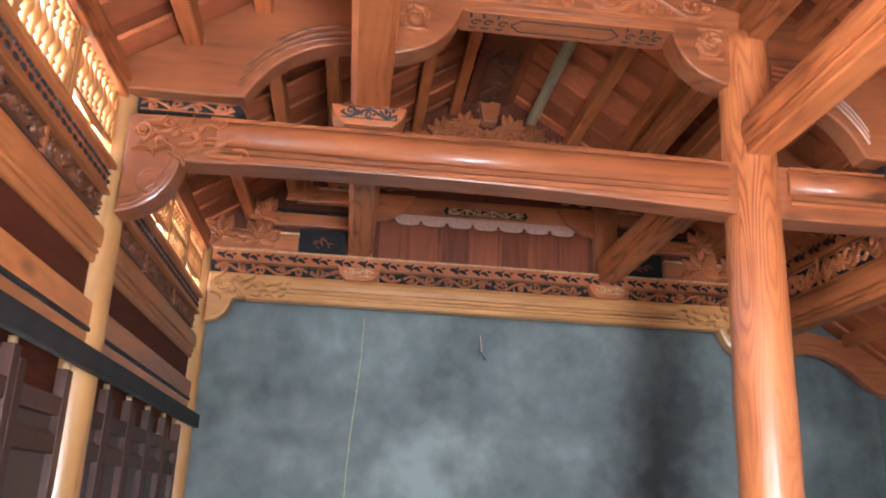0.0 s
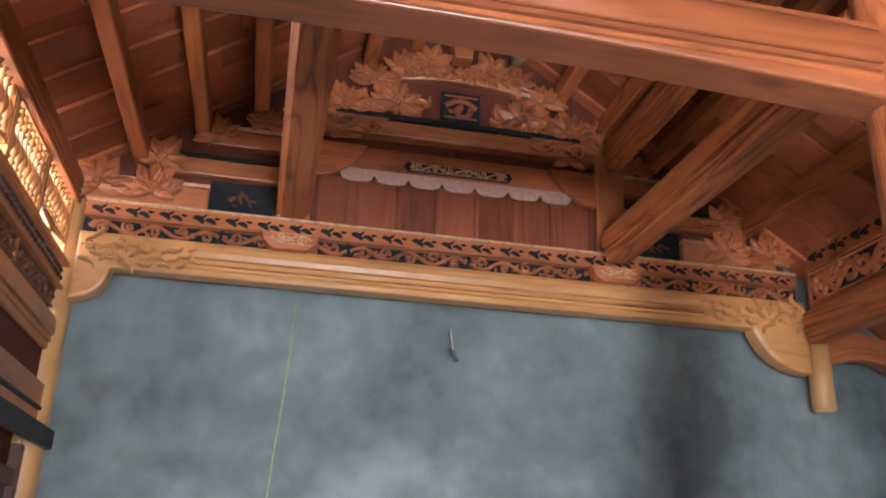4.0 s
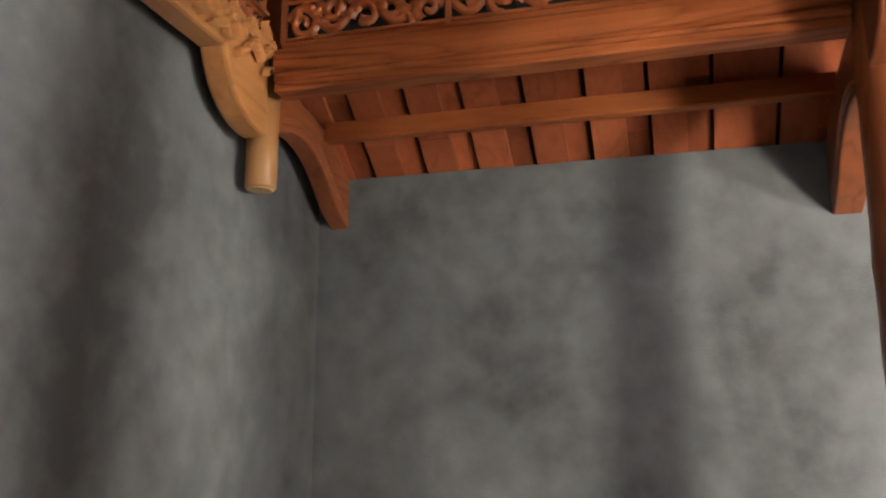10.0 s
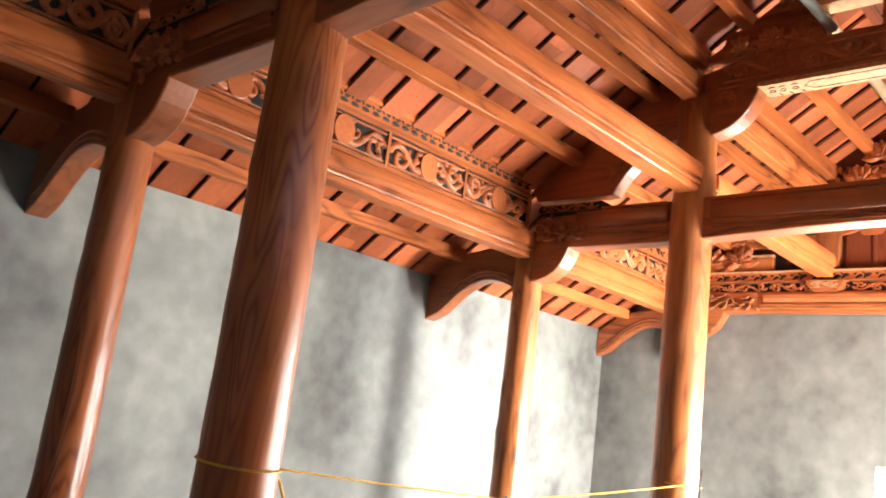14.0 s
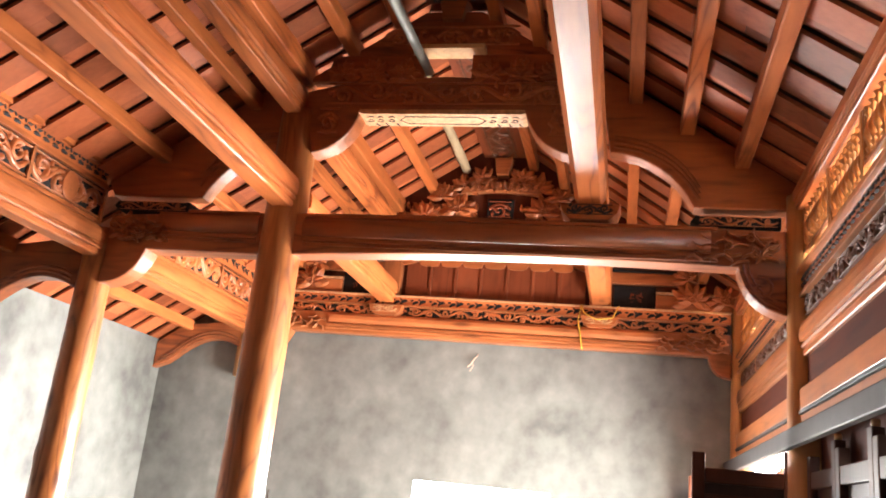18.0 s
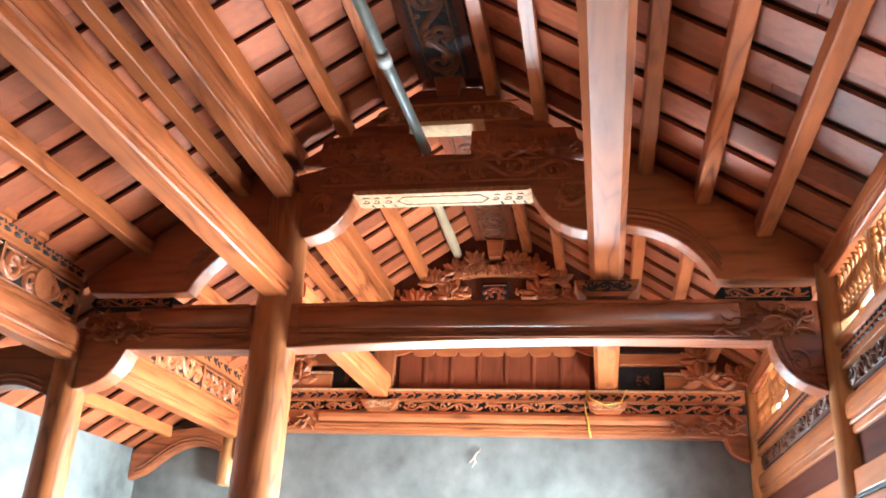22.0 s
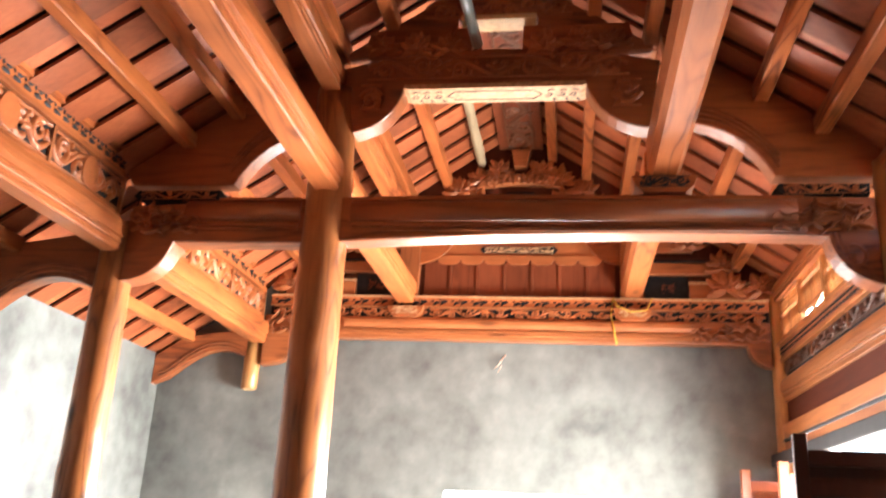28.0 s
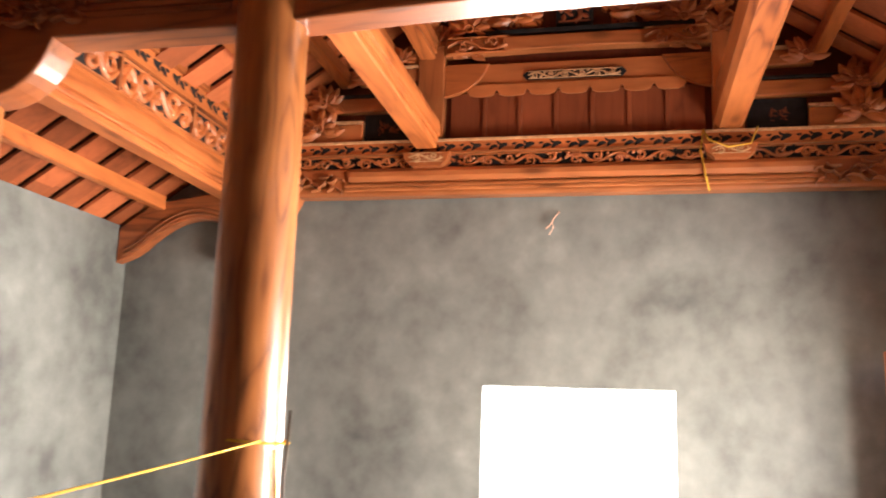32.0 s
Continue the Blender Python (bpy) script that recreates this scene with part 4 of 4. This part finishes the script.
    y0, y1 = FRONT + 0.14, CAI - 0.14
    for i in range(n):
        a = y0 + (y1 - y0) * i / n
        b = y0 + (y1 - y0) * (i + 1) / n
        part("board", box(min(bx + s * 0.014, bx + s * 0.034), max(bx + s * 0.014, bx + s * 0.034), a + 0.003, b - 0.003, 3.285, 3.63, 0.004), RED, pn)
        if 0 < i:
            part("batten", box(min(bx + s * 0.034, bx + s * 0.05), max(bx + s * 0.034, bx + s * 0.05), a - 0.015, a + 0.015, 3.285, 3.6, 0.004), RED, pn)
    # scalloped valance
    sc = [(y0 + 0.12, 3.68)]
    m = 7
    for i in range(m):
        a = y0 + 0.12 + (y1 - y0 - 0.24) * i / m
        w = (y1 - y0 - 0.24) / m
        sc += [(a + w * 0.02, 3.636), (a + w * 0.1, 3.604), (a + w * 0.28, 3.592), (a + w * 0.72, 3.592), (a + w * 0.9, 3.604), (a + w * 0.98, 3.636)]
    sc += [(y1 - 0.12, 3.68)]
    part("scalloped_valance", prism(sc, "x", bx + s * 0.05, bx + s * 0.066), PINKW if s > 0 else WY, pn, "scalloped valance board")
    part("frieze_board", box(min(bx + s * 0.03, bx + s * 0.05), max(bx + s * 0.03, bx + s * 0.05), y0, y1, 3.64, 3.84, 0.004), WY, pn)
    yc = (y0 + y1) / 2
    part("black_inset", prism([(yc - 0.36, 3.74), (yc - 0.33, 3.705), (yc + 0.33, 3.705), (yc + 0.36, 3.74), (yc + 0.33, 3.775), (yc - 0.33, 3.775)], "x", bx + s * 0.05, bx + s * 0.056), DARK, pn, "black pierced inset")
    part("inset_scroll", vine_panel(face_x(bx + s * 0.056, s), yc - 0.32, yc + 0.32, 3.71, 3.77, seed + 3, 0.012, 0.6), PAINT, pn)
    for sg in (-1, 1):
        yb = FRONT if sg < 0 else CAI
        post = part("post", box(min(bx, bx + s * 0.09), max(bx, bx + s * 0.09), yb - 0.1, yb + 0.1, 3.285, 3.98, 0.012), WZ, pn)
        part("corner_bracket", prism(arc((yb - sg * 0.1, 3.84), (yb - sg * 0.1, 3.6), 0, 1) + arc((yb - sg * 0.12, 3.6), (yb - sg * 0.42, 3.84), 0.15 * sg, 6), "x", bx + s * 0.034, bx + s * 0.08, bevel=0.006), CARV, pn)
        # black painted panel and stepped beams on the outer side
        e = -sg
        ya, yb2 = yb + sg * 0.12, yb + sg * 0.5
        part("painted_panel", box(min(bx + s * 0.014, bx + s * 0.03), max(bx + s * 0.014, bx + s * 0.03), min(ya, yb2), max(ya, yb2), 3.285, 3.5), DARK, pn, "black panel with a painted spray")
        bm = bmesh.new()
        rg = random.Random(seed + sg)
        for q in range(18):
            leaf(bm, face_x(bx + s * 0.031, s), (ya + yb2) / 2 + rg.uniform(-0.08, 0.08), 3.36 + rg.uniform(-0.02, 0.05), rg.uniform(0, 3.14), rg.uniform(0.025, 0.06), 0.004, 0.13, rg.uniform(-0.5, 0.5))
        part("painted_spray", bm, RED, pn)
        for j, (q0, q1, z0, z1) in enumerate(((0.5, 1.18, 3.285, 3.42), (0.08, 0.86, 3.51, 3.62), (0.08, 0.55, 3.72, 3.83))):
            a, b = yb + sg * q0, yb + sg * q1
            part("stepped_beam", box(min(bx, bx + s * 0.075), max(bx, bx + s * 0.075), min(a, b), max(a, b), z0, z1, 0.012), WY, pn)
            for w_ in range(2 if j == 0 else 1):
                yq = b - sg * (0.06 + 0.3 * w_)
                part("leaf_carving", flower_cluster(lambda u, v, w, yq=yq, z1=z1: (bx + s * (0.06 + w), yq + u, z1 - 0.05 + v), 0.19 - 0.02 * j, seed + j + 3 * w_ + sg), CARV, pn, "deep carved leaf cluster")
            part("painted_edge", box(min(bx + s * 0.02, bx + s * 0.085), max(bx + s * 0.02, bx + s * 0.085), min(a, b), max(a, b), z1 + 0.002, z1 + 0.022), DARK if j % 2 else PAINT, pn)
    # upper collar beam, clusters and the block under the ridge
    part("upper_beam", prism(arc((FRONT + 0.1, 3.9), (CAI - 0.1, 3.9), 0.012, 8) + [(CAI - 0.1, 4.03), (FRONT + 0.1, 4.03)], "x", bx, bx + s * 0.1, bevel=0.015), WY, pn)
    for u0, u1 in ((FRONT + 0.12, -0.35), (0.6, CAI - 0.12)):
        part("beam_carving", vine_panel(face_x(bx + s * 0.1, s), u0, u1, 3.9, 4.03, seed + 9, 0.03, 0.7), CARV, pn)
    part("upper_edge", box(min(bx, bx + s * 0.09), max(bx, bx + s * 0.09), FRONT + 0.2, CAI - 0.2, 4.05, 4.08), DARK, pn)
    for yq, zq, sz in ((-0.62, 4.1, 0.2), (-0.3, 4.18, 0.2), (0.56, 4.18, 0.2), (0.88, 4.1, 0.2), (-0.24, 4.44, 0.17), (0.5, 4.44, 0.17), (-0.86, 4.0, 0.16), (1.12, 4.0, 0.16)):
        part("leaf_carving", flower_cluster(lambda u, v, w, yq=yq, zq=zq: (bx + s * (0.02 + w), yq + u, zq + v), sz, seed + int(yq * 50)), CARV, pn)
    part("character_panel", box(min(bx, bx + s * 0.06), max(bx, bx + s * 0.06), 0.0, 0.26, 4.1, 4.32, 0.006), DARK, pn, "dark carved square panel")
    part("small_beam", prism(arc((-0.29, 4.35), (0.55, 4.35), 0.05, 8) + [(0.47, 4.5), (-0.21, 4.5)], "x", bx, bx + s * 0.08, bevel=0.012), WY, pn)
    part("ridge_block", prism([(RIDGE - 0.06, 4.56), (RIDGE + 0.06, 4.56), (RIDGE + 0.09, 4.74), (RIDGE - 0.09, 4.74)], "x", bx, bx + s * 0.12, bevel=0.008), CARV, pn, "tapered block under the ridge")
    for yq, zq, sz in ((-0.46, 4.32, 0.16), (0.72, 4.32, 0.16), (-0.07, 4.52, 0.15), (0.33, 4.52, 0.15), (-0.62, 3.92, 0.12), (0.88, 3.92, 0.12), (-1.1, 3.9, 0.13), (1.36, 3.9, 0.13)):
        part("leaf_carving", flower_cluster(lambda u, v, w, yq=yq, zq=zq: (bx + s * (0.04 + w), yq + u, zq + v), sz, seed + int(yq * 70)), CARV, pn)
    part("scroll_carving", swirl_panel(face_x(bx + s * 0.08, s), -0.2, 0.46, 4.385, 4.495, seed + 21, 0.03), CARV, pn)
    part("scroll_carving", swirl_panel(face_x(bx + s * 0.014, s), -0.95, -0.1, 4.06, 4.26, seed + 22, 0.04), CARV, pn)
    part("scroll_carving", swirl_panel(face_x(bx + s * 0.014, s), 0.36, 1.2, 4.06, 4.26, seed + 23, 0.04), CARV, pn)
    part("character_scroll", vine_panel(face_x(bx + s * 0.06, s), 0.02, 0.24, 4.12, 4.3, seed + 24, 0.012, 0.8), RED, pn)
    part("ridge_carving", flower_cluster(lambda u, v, w: (bx + s * (0.03 + w), RIDGE + u, 4.74 + v), 0.11, seed + 11), CARV, pn)


for X, s, k in ((GA, 1, 60), (GB, -1, 80)):
    eave_bracket(X, 0.055, -0.09)
    gable_truss(X, s, k)


# ---------------------------------------------------------------- front wall between the columns
def baluster_mesh():
    p = [(0.010, 0.0), (0.019, 0.016), (0.010, 0.034), (0.018, 0.05), (0.010, 0.064), (0.018, 0.09), (0.026, 0.115), (0.022, 0.14), (0.011, 0.178), (0.008, 0.2),
         (0.018, 0.214), (0.009, 0.228), (0.021, 0.252), (0.009, 0.276), (0.018, 0.29), (0.010, 0.304), (0.010, 0.32)]
    bm = lathe([(r * 1.12, z) for r, z in p], 12)
    me = bpy.data.meshes.new("baluster")
    bm.to_mesh(me)
    bm.free()
    me.materials.append(LATW)
    return me


BAL = baluster_mesh()
for k, (x0, x1) in enumerate(((GA, A), (A, B), (B, GB))):
    a, b = x0 + LEAN + 0.06, x1 + (LEAN if k < 2 else 0) - 0.06
    c, half = (a + b) / 2, (b - a) / 2
    fb = thing("front_beam", "heavy moulded front beam between the columns", "beam", (c, FQ - 0.03, 2.44), "front beams")
    part("timber", prism(beam_profile(0.17, 0.2), "x", -half, half), WXF, fb)
    fp = thing("front_panelling", "dark recessed panel and rails above the doors", "panelling", (c, FQ, 0), "front panelling")
    part("panel", box(-half, half, -0.012, 0.012, 2.25, 2.45), MAROON, fp)
    part("upper_rail", box(-half, half, -0.045, 0.055, 2.135, 2.26, 0.01), WXF, fp)
    part("black_moulding", box(-half, half, 0.04, 0.062, 2.116, 2.136, 0.004), IRON, fp)
    part("lower_rail", box(-half, half, -0.045, 0.05, 2.0, 2.115, 0.008), WXF, fp)
    cb = thing("carved_band", "dark pierced carved band above the front beam", "carving", (c, FQ, 2.66), "front carved bands")
    # black sheet gives the band's openings their shade by colour
    part("backing", box(-half, half, -0.03, 0.0, 0.002, 0.27), DARK, cb, "black board for the dark behind the pierced carving")
    n = 4 if half > 1.4 else 3
    for i in range(n):
        u0, u1 = -half + 2 * half * i / n, -half + 2 * half * (i + 1) / n
        part("scrollwork", vine_panel(face_y(0.0, 1), u0 + 0.02, u1 - 0.02, 0.012, 0.118, 5 * k + i, 0.022, 0.9), CARVD, cb)
        part("divider", box(u1 - 0.015, u1 + 0.015 if i < n - 1 else u1, 0.0, 0.02, 0.01, 0.12), WZ, cb)
    part("middle_rail", box(-half, half, -0.01, 0.05, 0.12, 0.145, 0.005), WXF, cb)
    part("scallop_strip", leaf_strip(face_y(0.03, 1), -half, half, 0.155, 0.25, 0.01, 0.8), BLUE, cb, "row of faded blue-grey painted leaves")
    part("strip_ground", box(-half, half, 0.0, 0.03, 0.147, 0.255), CARV, cb)
    part("top_rail", box(-half, half, -0.02, 0.06, 0.255, 0.285, 0.006), WXF, cb)
    lt = thing("lattice_transom", "turned baluster lattice open to the daylight", "lattice", (c, FQ, 2.95), "lattice transoms")
    part("bottom_rail", box(-half, half, -0.025, 0.025, 0.0, 0.03, 0.004), WXF, lt)
    part("top_rail", box(-half, half, -0.025, 0.025, 0.432, 0.46, 0.004), WXF, lt)
    n = 5 if half > 1.4 else 4
    for i in range(n + 1):
        u = -half + 0.02 + (2 * half - 0.04) * i / n
        part("post", box(u - 0.02, u + 0.02, -0.024, 0.024, 0.03, 0.432, 0.003), LATW, lt)
        if i < n:
            w = (2 * half - 0.04) / n
            m = 8
            low_slot = i % 2 == 0
            z0 = 0.112 if low_slot else 0.03
            for du in (0.028, w - 0.028):
                part("inner_stile", box(u + du - 0.011, u + du + 0.011, -0.02, 0.02, z0, z0 + 0.32, 0.002), LATW, lt)
            part("sub_rail", box(u + 0.02, u + w - 0.02, -0.02, 0.02, *((0.092, 0.112) if low_slot else (0.35, 0.37)), 0.003), WXF, lt)
            for j in range(m):
                bo = new("baluster", BAL)
                bo.parent = lt
                bo.location = (u + 0.06 + (w - 0.12) * j / (m - 1), 0, z0)
            za, zb = (0.03, 0.092) if low_slot else (0.37, 0.432)
            zm, uc = (za + zb) / 2, u + w / 2
            part("fret", prism([(u + 0.03, za), (uc, zm - 0.006), (u + w - 0.03, za)], "y", -0.01, 0.01), LATW, lt)
            part("fret", prism([(u + 0.03, zb), (u + w - 0.03, zb), (uc, zm + 0.006)], "y", -0.01, 0.01), LATW, lt)
            bm = lathe([(0.006, za), (0.008, zm - 0.016), (0.018, zm), (0.008, zm + 0.016), (0.006, zb)], 10, cx=uc)
            part("knob", bm, LATW, lt)
    long_beam("wall_plate", FQ, roof_z(FQ) - 0.19, 0.15, 0.15, a - 0.09, b + 0.09, "moulded wall plate under the roof boards", "beam", "wall plates")
for a, b in ((WALL_A, A - 0.12), (A - 0.02, B - 0.15)):
    tagged(part("transom_board", box(a, b, FQ - 0.09, FQ - 0.05, 1.8, 2.02), MAROON), "dark board closing the gap above the doors", "board", "transom boards")
tagged(part("lintel", box(GA, GB, FQ + 0.108, FQ + 0.15, 1.915, 2.015, 0.008), IRON), "long dark grey door lintel across the columns", "lintel")


def door_leaf(m, w, z1, label, material, carved=False):
    """A framed leaf with sunk panels; its hinge edge at the origin, the leaf along x, the face towards +y."""
    d = thing("door_leaf", label, "door", (0, 0, 0), "panelled door leaves")
    d.matrix_world = m
    t = 0.026
    z0 = FLOOR + 0.02
    sw = 0.075
    frame_mat = FRAMEW if material is DOORW else material
    for u0, u1, e in ((0.0002, sw, 0.07), (w - sw, w - 0.0002, 0.03)):
        part("stile", box(u0, u1, -t, t, z0, z1 + e, 0.006), frame_mat, d)
    for z in (z0, 0.72, 0.98, 1.56, z1 - 0.14):
        part("rail", box(sw, w - sw, -t, t - 0.003, z, z + 0.085, 0.006), frame_mat, d)
    for za, zb in ((z0 + 0.085, 0.72), (0.805, 0.98), (1.065, 1.56), (1.645, z1 - 0.14)):
        p = part("panel", box(sw - 0.006, w - sw + 0.006, -t + 0.004, -t + 0.014, za - 0.005, zb + 0.005), material, d)
        if carved:
            part("raised_field", box(sw + 0.035, w - sw - 0.035, -t + 0.014, 0.006, za + 0.03, zb - 0.03, 0.005), material, p)
            part("carving", vine_panel(face_y(0.006, 1), sw + 0.05, w - sw - 0.05, za + 0.045, zb - 0.045, int(za * 30), 0.014, 0.7 if zb - za < 0.3 else 0.35), material, p)
        else:
            part("bead", box(sw, w - sw, -t + 0.014, -t + 0.024, za, za + 0.016, 0.004), frame_mat, p)
    part("pivot", lathe([(0.018, z1 + 0.07), (0.018, z1 + 0.1)], 12, cx=0.035), PALEW, d, "pale pivot peg")
    return d


for x0, x1, n in ((GA + LEAN + 0.1, A + LEAN - 0.1, 5), (A + LEAN + 0.1, B + LEAN - 0.1, 5)):
    w = (x1 - x0) / n
    for i in range(n):
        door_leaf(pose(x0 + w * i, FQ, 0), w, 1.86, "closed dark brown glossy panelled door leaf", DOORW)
# shade and daylight on the open leaves are put into dark and orange wood
LEAFW = wood("daylit_orange_door_wood", (0.22, 0.05, 0.02), (0.46, 0.14, 0.055), "z", rough=0.35, coat=0.4)
bx = B + LEAN
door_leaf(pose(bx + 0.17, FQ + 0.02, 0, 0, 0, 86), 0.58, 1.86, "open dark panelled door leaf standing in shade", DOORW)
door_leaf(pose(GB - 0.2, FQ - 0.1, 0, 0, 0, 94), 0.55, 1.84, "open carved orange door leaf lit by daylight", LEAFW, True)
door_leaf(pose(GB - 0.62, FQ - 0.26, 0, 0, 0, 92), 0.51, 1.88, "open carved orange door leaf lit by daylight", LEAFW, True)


# ---------------------------------------------------------------- small things
def tube(name, pts, r, material, parent=None, label=""):
    """A round cord through points."""
    bm = bmesh.new()
    rows = []
    n = len(pts)
    for i, p in enumerate(pts):
        p = Vector(p)
        d = (Vector(pts[min(n - 1, i + 1)]) - Vector(pts[max(0, i - 1)])).normalized()
        a = d.orthogonal().normalized() if abs(d.z) > 0.99 else d.cross(Vector((0, 0, 1))).normalized()
        b = d.cross(a)
        rows.append([bm.verts.new(p + r * (math.cos(q * math.pi / 3) * a + math.sin(q * math.pi / 3) * b)) for q in range(6)])
    for p, q in zip(rows, rows[1:]):
        for j in range(6):
            bm.faces.new((p[j], p[(j + 1) % 6], q[(j + 1) % 6], q[j])).smooth = True
    bm.faces.new(rows[0][::-1])
    bm.faces.new(rows[-1])
    return part(name, bm, material, parent, label)


def ring_round(x, y, z, r, tilt=0.0, turns=1.0):
    n = int(24 * turns)
    return [(x + r * math.cos(2 * math.pi * i / 24), y + r * math.sin(2 * math.pi * i / 24), z + tilt * math.sin(2 * math.pi * i / 24)) for i in range(n + 1)]


def sag(p, q, drop, n=14):
    return [tuple(a + (b - a) * i / n for a, b in zip(p, q))[:2] + (p[2] + (q[2] - p[2]) * i / n - drop * 4 * (i / n) * (1 - i / n),) for i in range(n + 1)]


rope = thing("yellow_cord", "thin yellow nylon cord tied between two columns", "cord", (0, 0, 0))
RA = 0.152
tube("loop", ring_round(A, CAI, 1.245, RA + 0.002, 0.012), 0.005, CORD, rope)
tube("loop", ring_round(B, CAI, 1.31, RA, 0.012), 0.005, CORD, rope)
ka = (A + 0.165, CAI + 0.03, 1.235)
kb = (B - 0.12, CAI - 0.1, 1.308)
tube("span", sag(ka, (1.22, CAI - 0.0, 1.16), 0.004) + sag((1.24, CAI - 0.0, 1.16), kb, 0.006), 0.0045, CORD, rope)
tube("tail", [(ka[0] + 0.015 + 0.075 * math.sin(q * 0.26), ka[1] - 0.012, ka[2] - 0.005 - 0.028 * q) for q in range(9)], 0.006, CORD, rope)
bm = bmesh.new()
bmesh.ops.create_icosphere(bm, subdivisions=2, radius=0.016, matrix=Matrix.Translation(ka))
part("knot", bm, CORD, rope)
for dy in (0.0, 0.02):
    tube("slack_loop", [(kb[0] - 0.0, kb[1] - 0.04 - dy, 1.28), (kb[0] - 0.005, kb[1] - 0.06 - dy, 1.16), (kb[0] + 0.02, kb[1] - 0.05 - dy, 1.04), (kb[0] + 0.045, kb[1] - 0.055, 1.07), (kb[0] + 0.05, kb[1] - 0.05, 1.18), (kb[0] + 0.04, kb[1] - 0.04, 1.28)], 0.004, CORD, rope)
for dx in (0.0, 0.1):
    h = thing("wire_hook", "dark wire hook hanging on the yellow cord", "hook", (1.18 + dx, CAI - 0.0, 1.165), "wire hooks")
    tube("hook", [(0.02, 0, -0.01), (0.01, 0, 0.012), (-0.01, 0, 0.008), (-0.014, 0, -0.04), (-0.012, 0, -0.3)], 0.006, WIRE, h)
stick = thing("thin_rod", "thin dark rod tucked under the cord", "rod", (0, 0, 0))
tube("rod", [(B - 0.03, CAI - 0.158, 1.0), (B - 0.0, CAI - 0.162, 1.42)], 0.005, WIRE, stick)
cable = thing("wall_cable", "thin yellow cable hanging down the gable wall", "cable", (0, 0, 0))
tube("cable", [(WALL_A + 0.008, -0.82 - 0.012 * i + 0.01 * math.sin(i * 1.3), 2.86 - 0.3 * i) for i in range(11)], 0.0045, plain("faded_yellow_cable", (0.42, 0.38, 0.2), 0.5, 40, 0.2), cable)
hk = thing("wall_hook", "small metal hook with a wire stub in the wall", "hook", (0.04, 0.03, 0.13))
tube("hook", [(WALL_A + 0.0, 0.1, 2.52), (WALL_A + 0.05, 0.11, 2.5), (WALL_A + 0.06, 0.13, 2.46), (WALL_A + 0.03, 0.14, 2.45)], 0.01, CEMENT, hk)
tube("wire", [(WALL_A + 0.05, 0.11, 2.5), (WALL_A + 0.04, 0.1, 2.58), (WALL_A + 0.02, 0.095, 2.64)], 0.004, PINK, hk)
wr = thing("wall_wires", "pale bare wires poking out of the wall", "wires", (0, 0.05, 0.12))
tube("wire", [(WALL_B, 0.19, 2.7), (WALL_B - 0.03, 0.18, 2.69), (WALL_B - 0.05, 0.21, 2.65), (WALL_B - 0.04, 0.24, 2.6), (WALL_B - 0.05, 0.27, 2.57)], 0.005, PINK, wr)
tube("wire", [(WALL_B, 0.2, 2.68), (WALL_B - 0.03, 0.23, 2.63), (WALL_B - 0.03, 0.22, 2.58), (WALL_B - 0.03, 0.25, 2.53)], 0.004, PINK, wr)
yc = thing("hanging_cord", "yellow cord looped over the gable beam block", "cord", (0, 0.0, 0.12))
tube("loop", [(GB - 0.1, FRONT + 0.17, 3.2), (GB - 0.13, FRONT + 0.14, 3.12), (GB - 0.15, FRONT + 0.02, 3.06), (GB - 0.15, FRONT - 0.12, 3.08), (GB - 0.12, FRONT - 0.17, 3.2)], 0.006, CORD, yc)
tube("tail", [(GB - 0.1, FRONT + 0.17, 3.2), (GB - 0.12, FRONT + 0.19, 3.05), (GB - 0.1, FRONT + 0.16, 2.88), (GB - 0.1, FRONT + 0.14, 2.78)], 0.007, CORD, yc)
pp = thing("grey_pipe", "grey plastic pipe lying across the collar beams", "pipe", (0, 0, 0))
tube("pipe", [(A - 0.3 + (B - A + 0.25) * i / 12, RIDGE + 0.2 - 0.006 * i + 0.03 * math.sin(i / 12 * 3.1), 4.285 + 0.025 * math.sin(i / 12 * 3.1)) for i in range(13)], 0.036, plain("grey_plastic", (0.15, 0.15, 0.135), 0.3, 10, 0.2), pp)
part("joint", lathe([(0.042, -0.05), (0.043, 0.05)], 12), plain("grey_plastic_joint", (0.36, 0.36, 0.34), 0.35, 10, 0.15), pp).matrix_local = pose(1.9, RIDGE + 0.173, 4.295, 0, 90, 0)
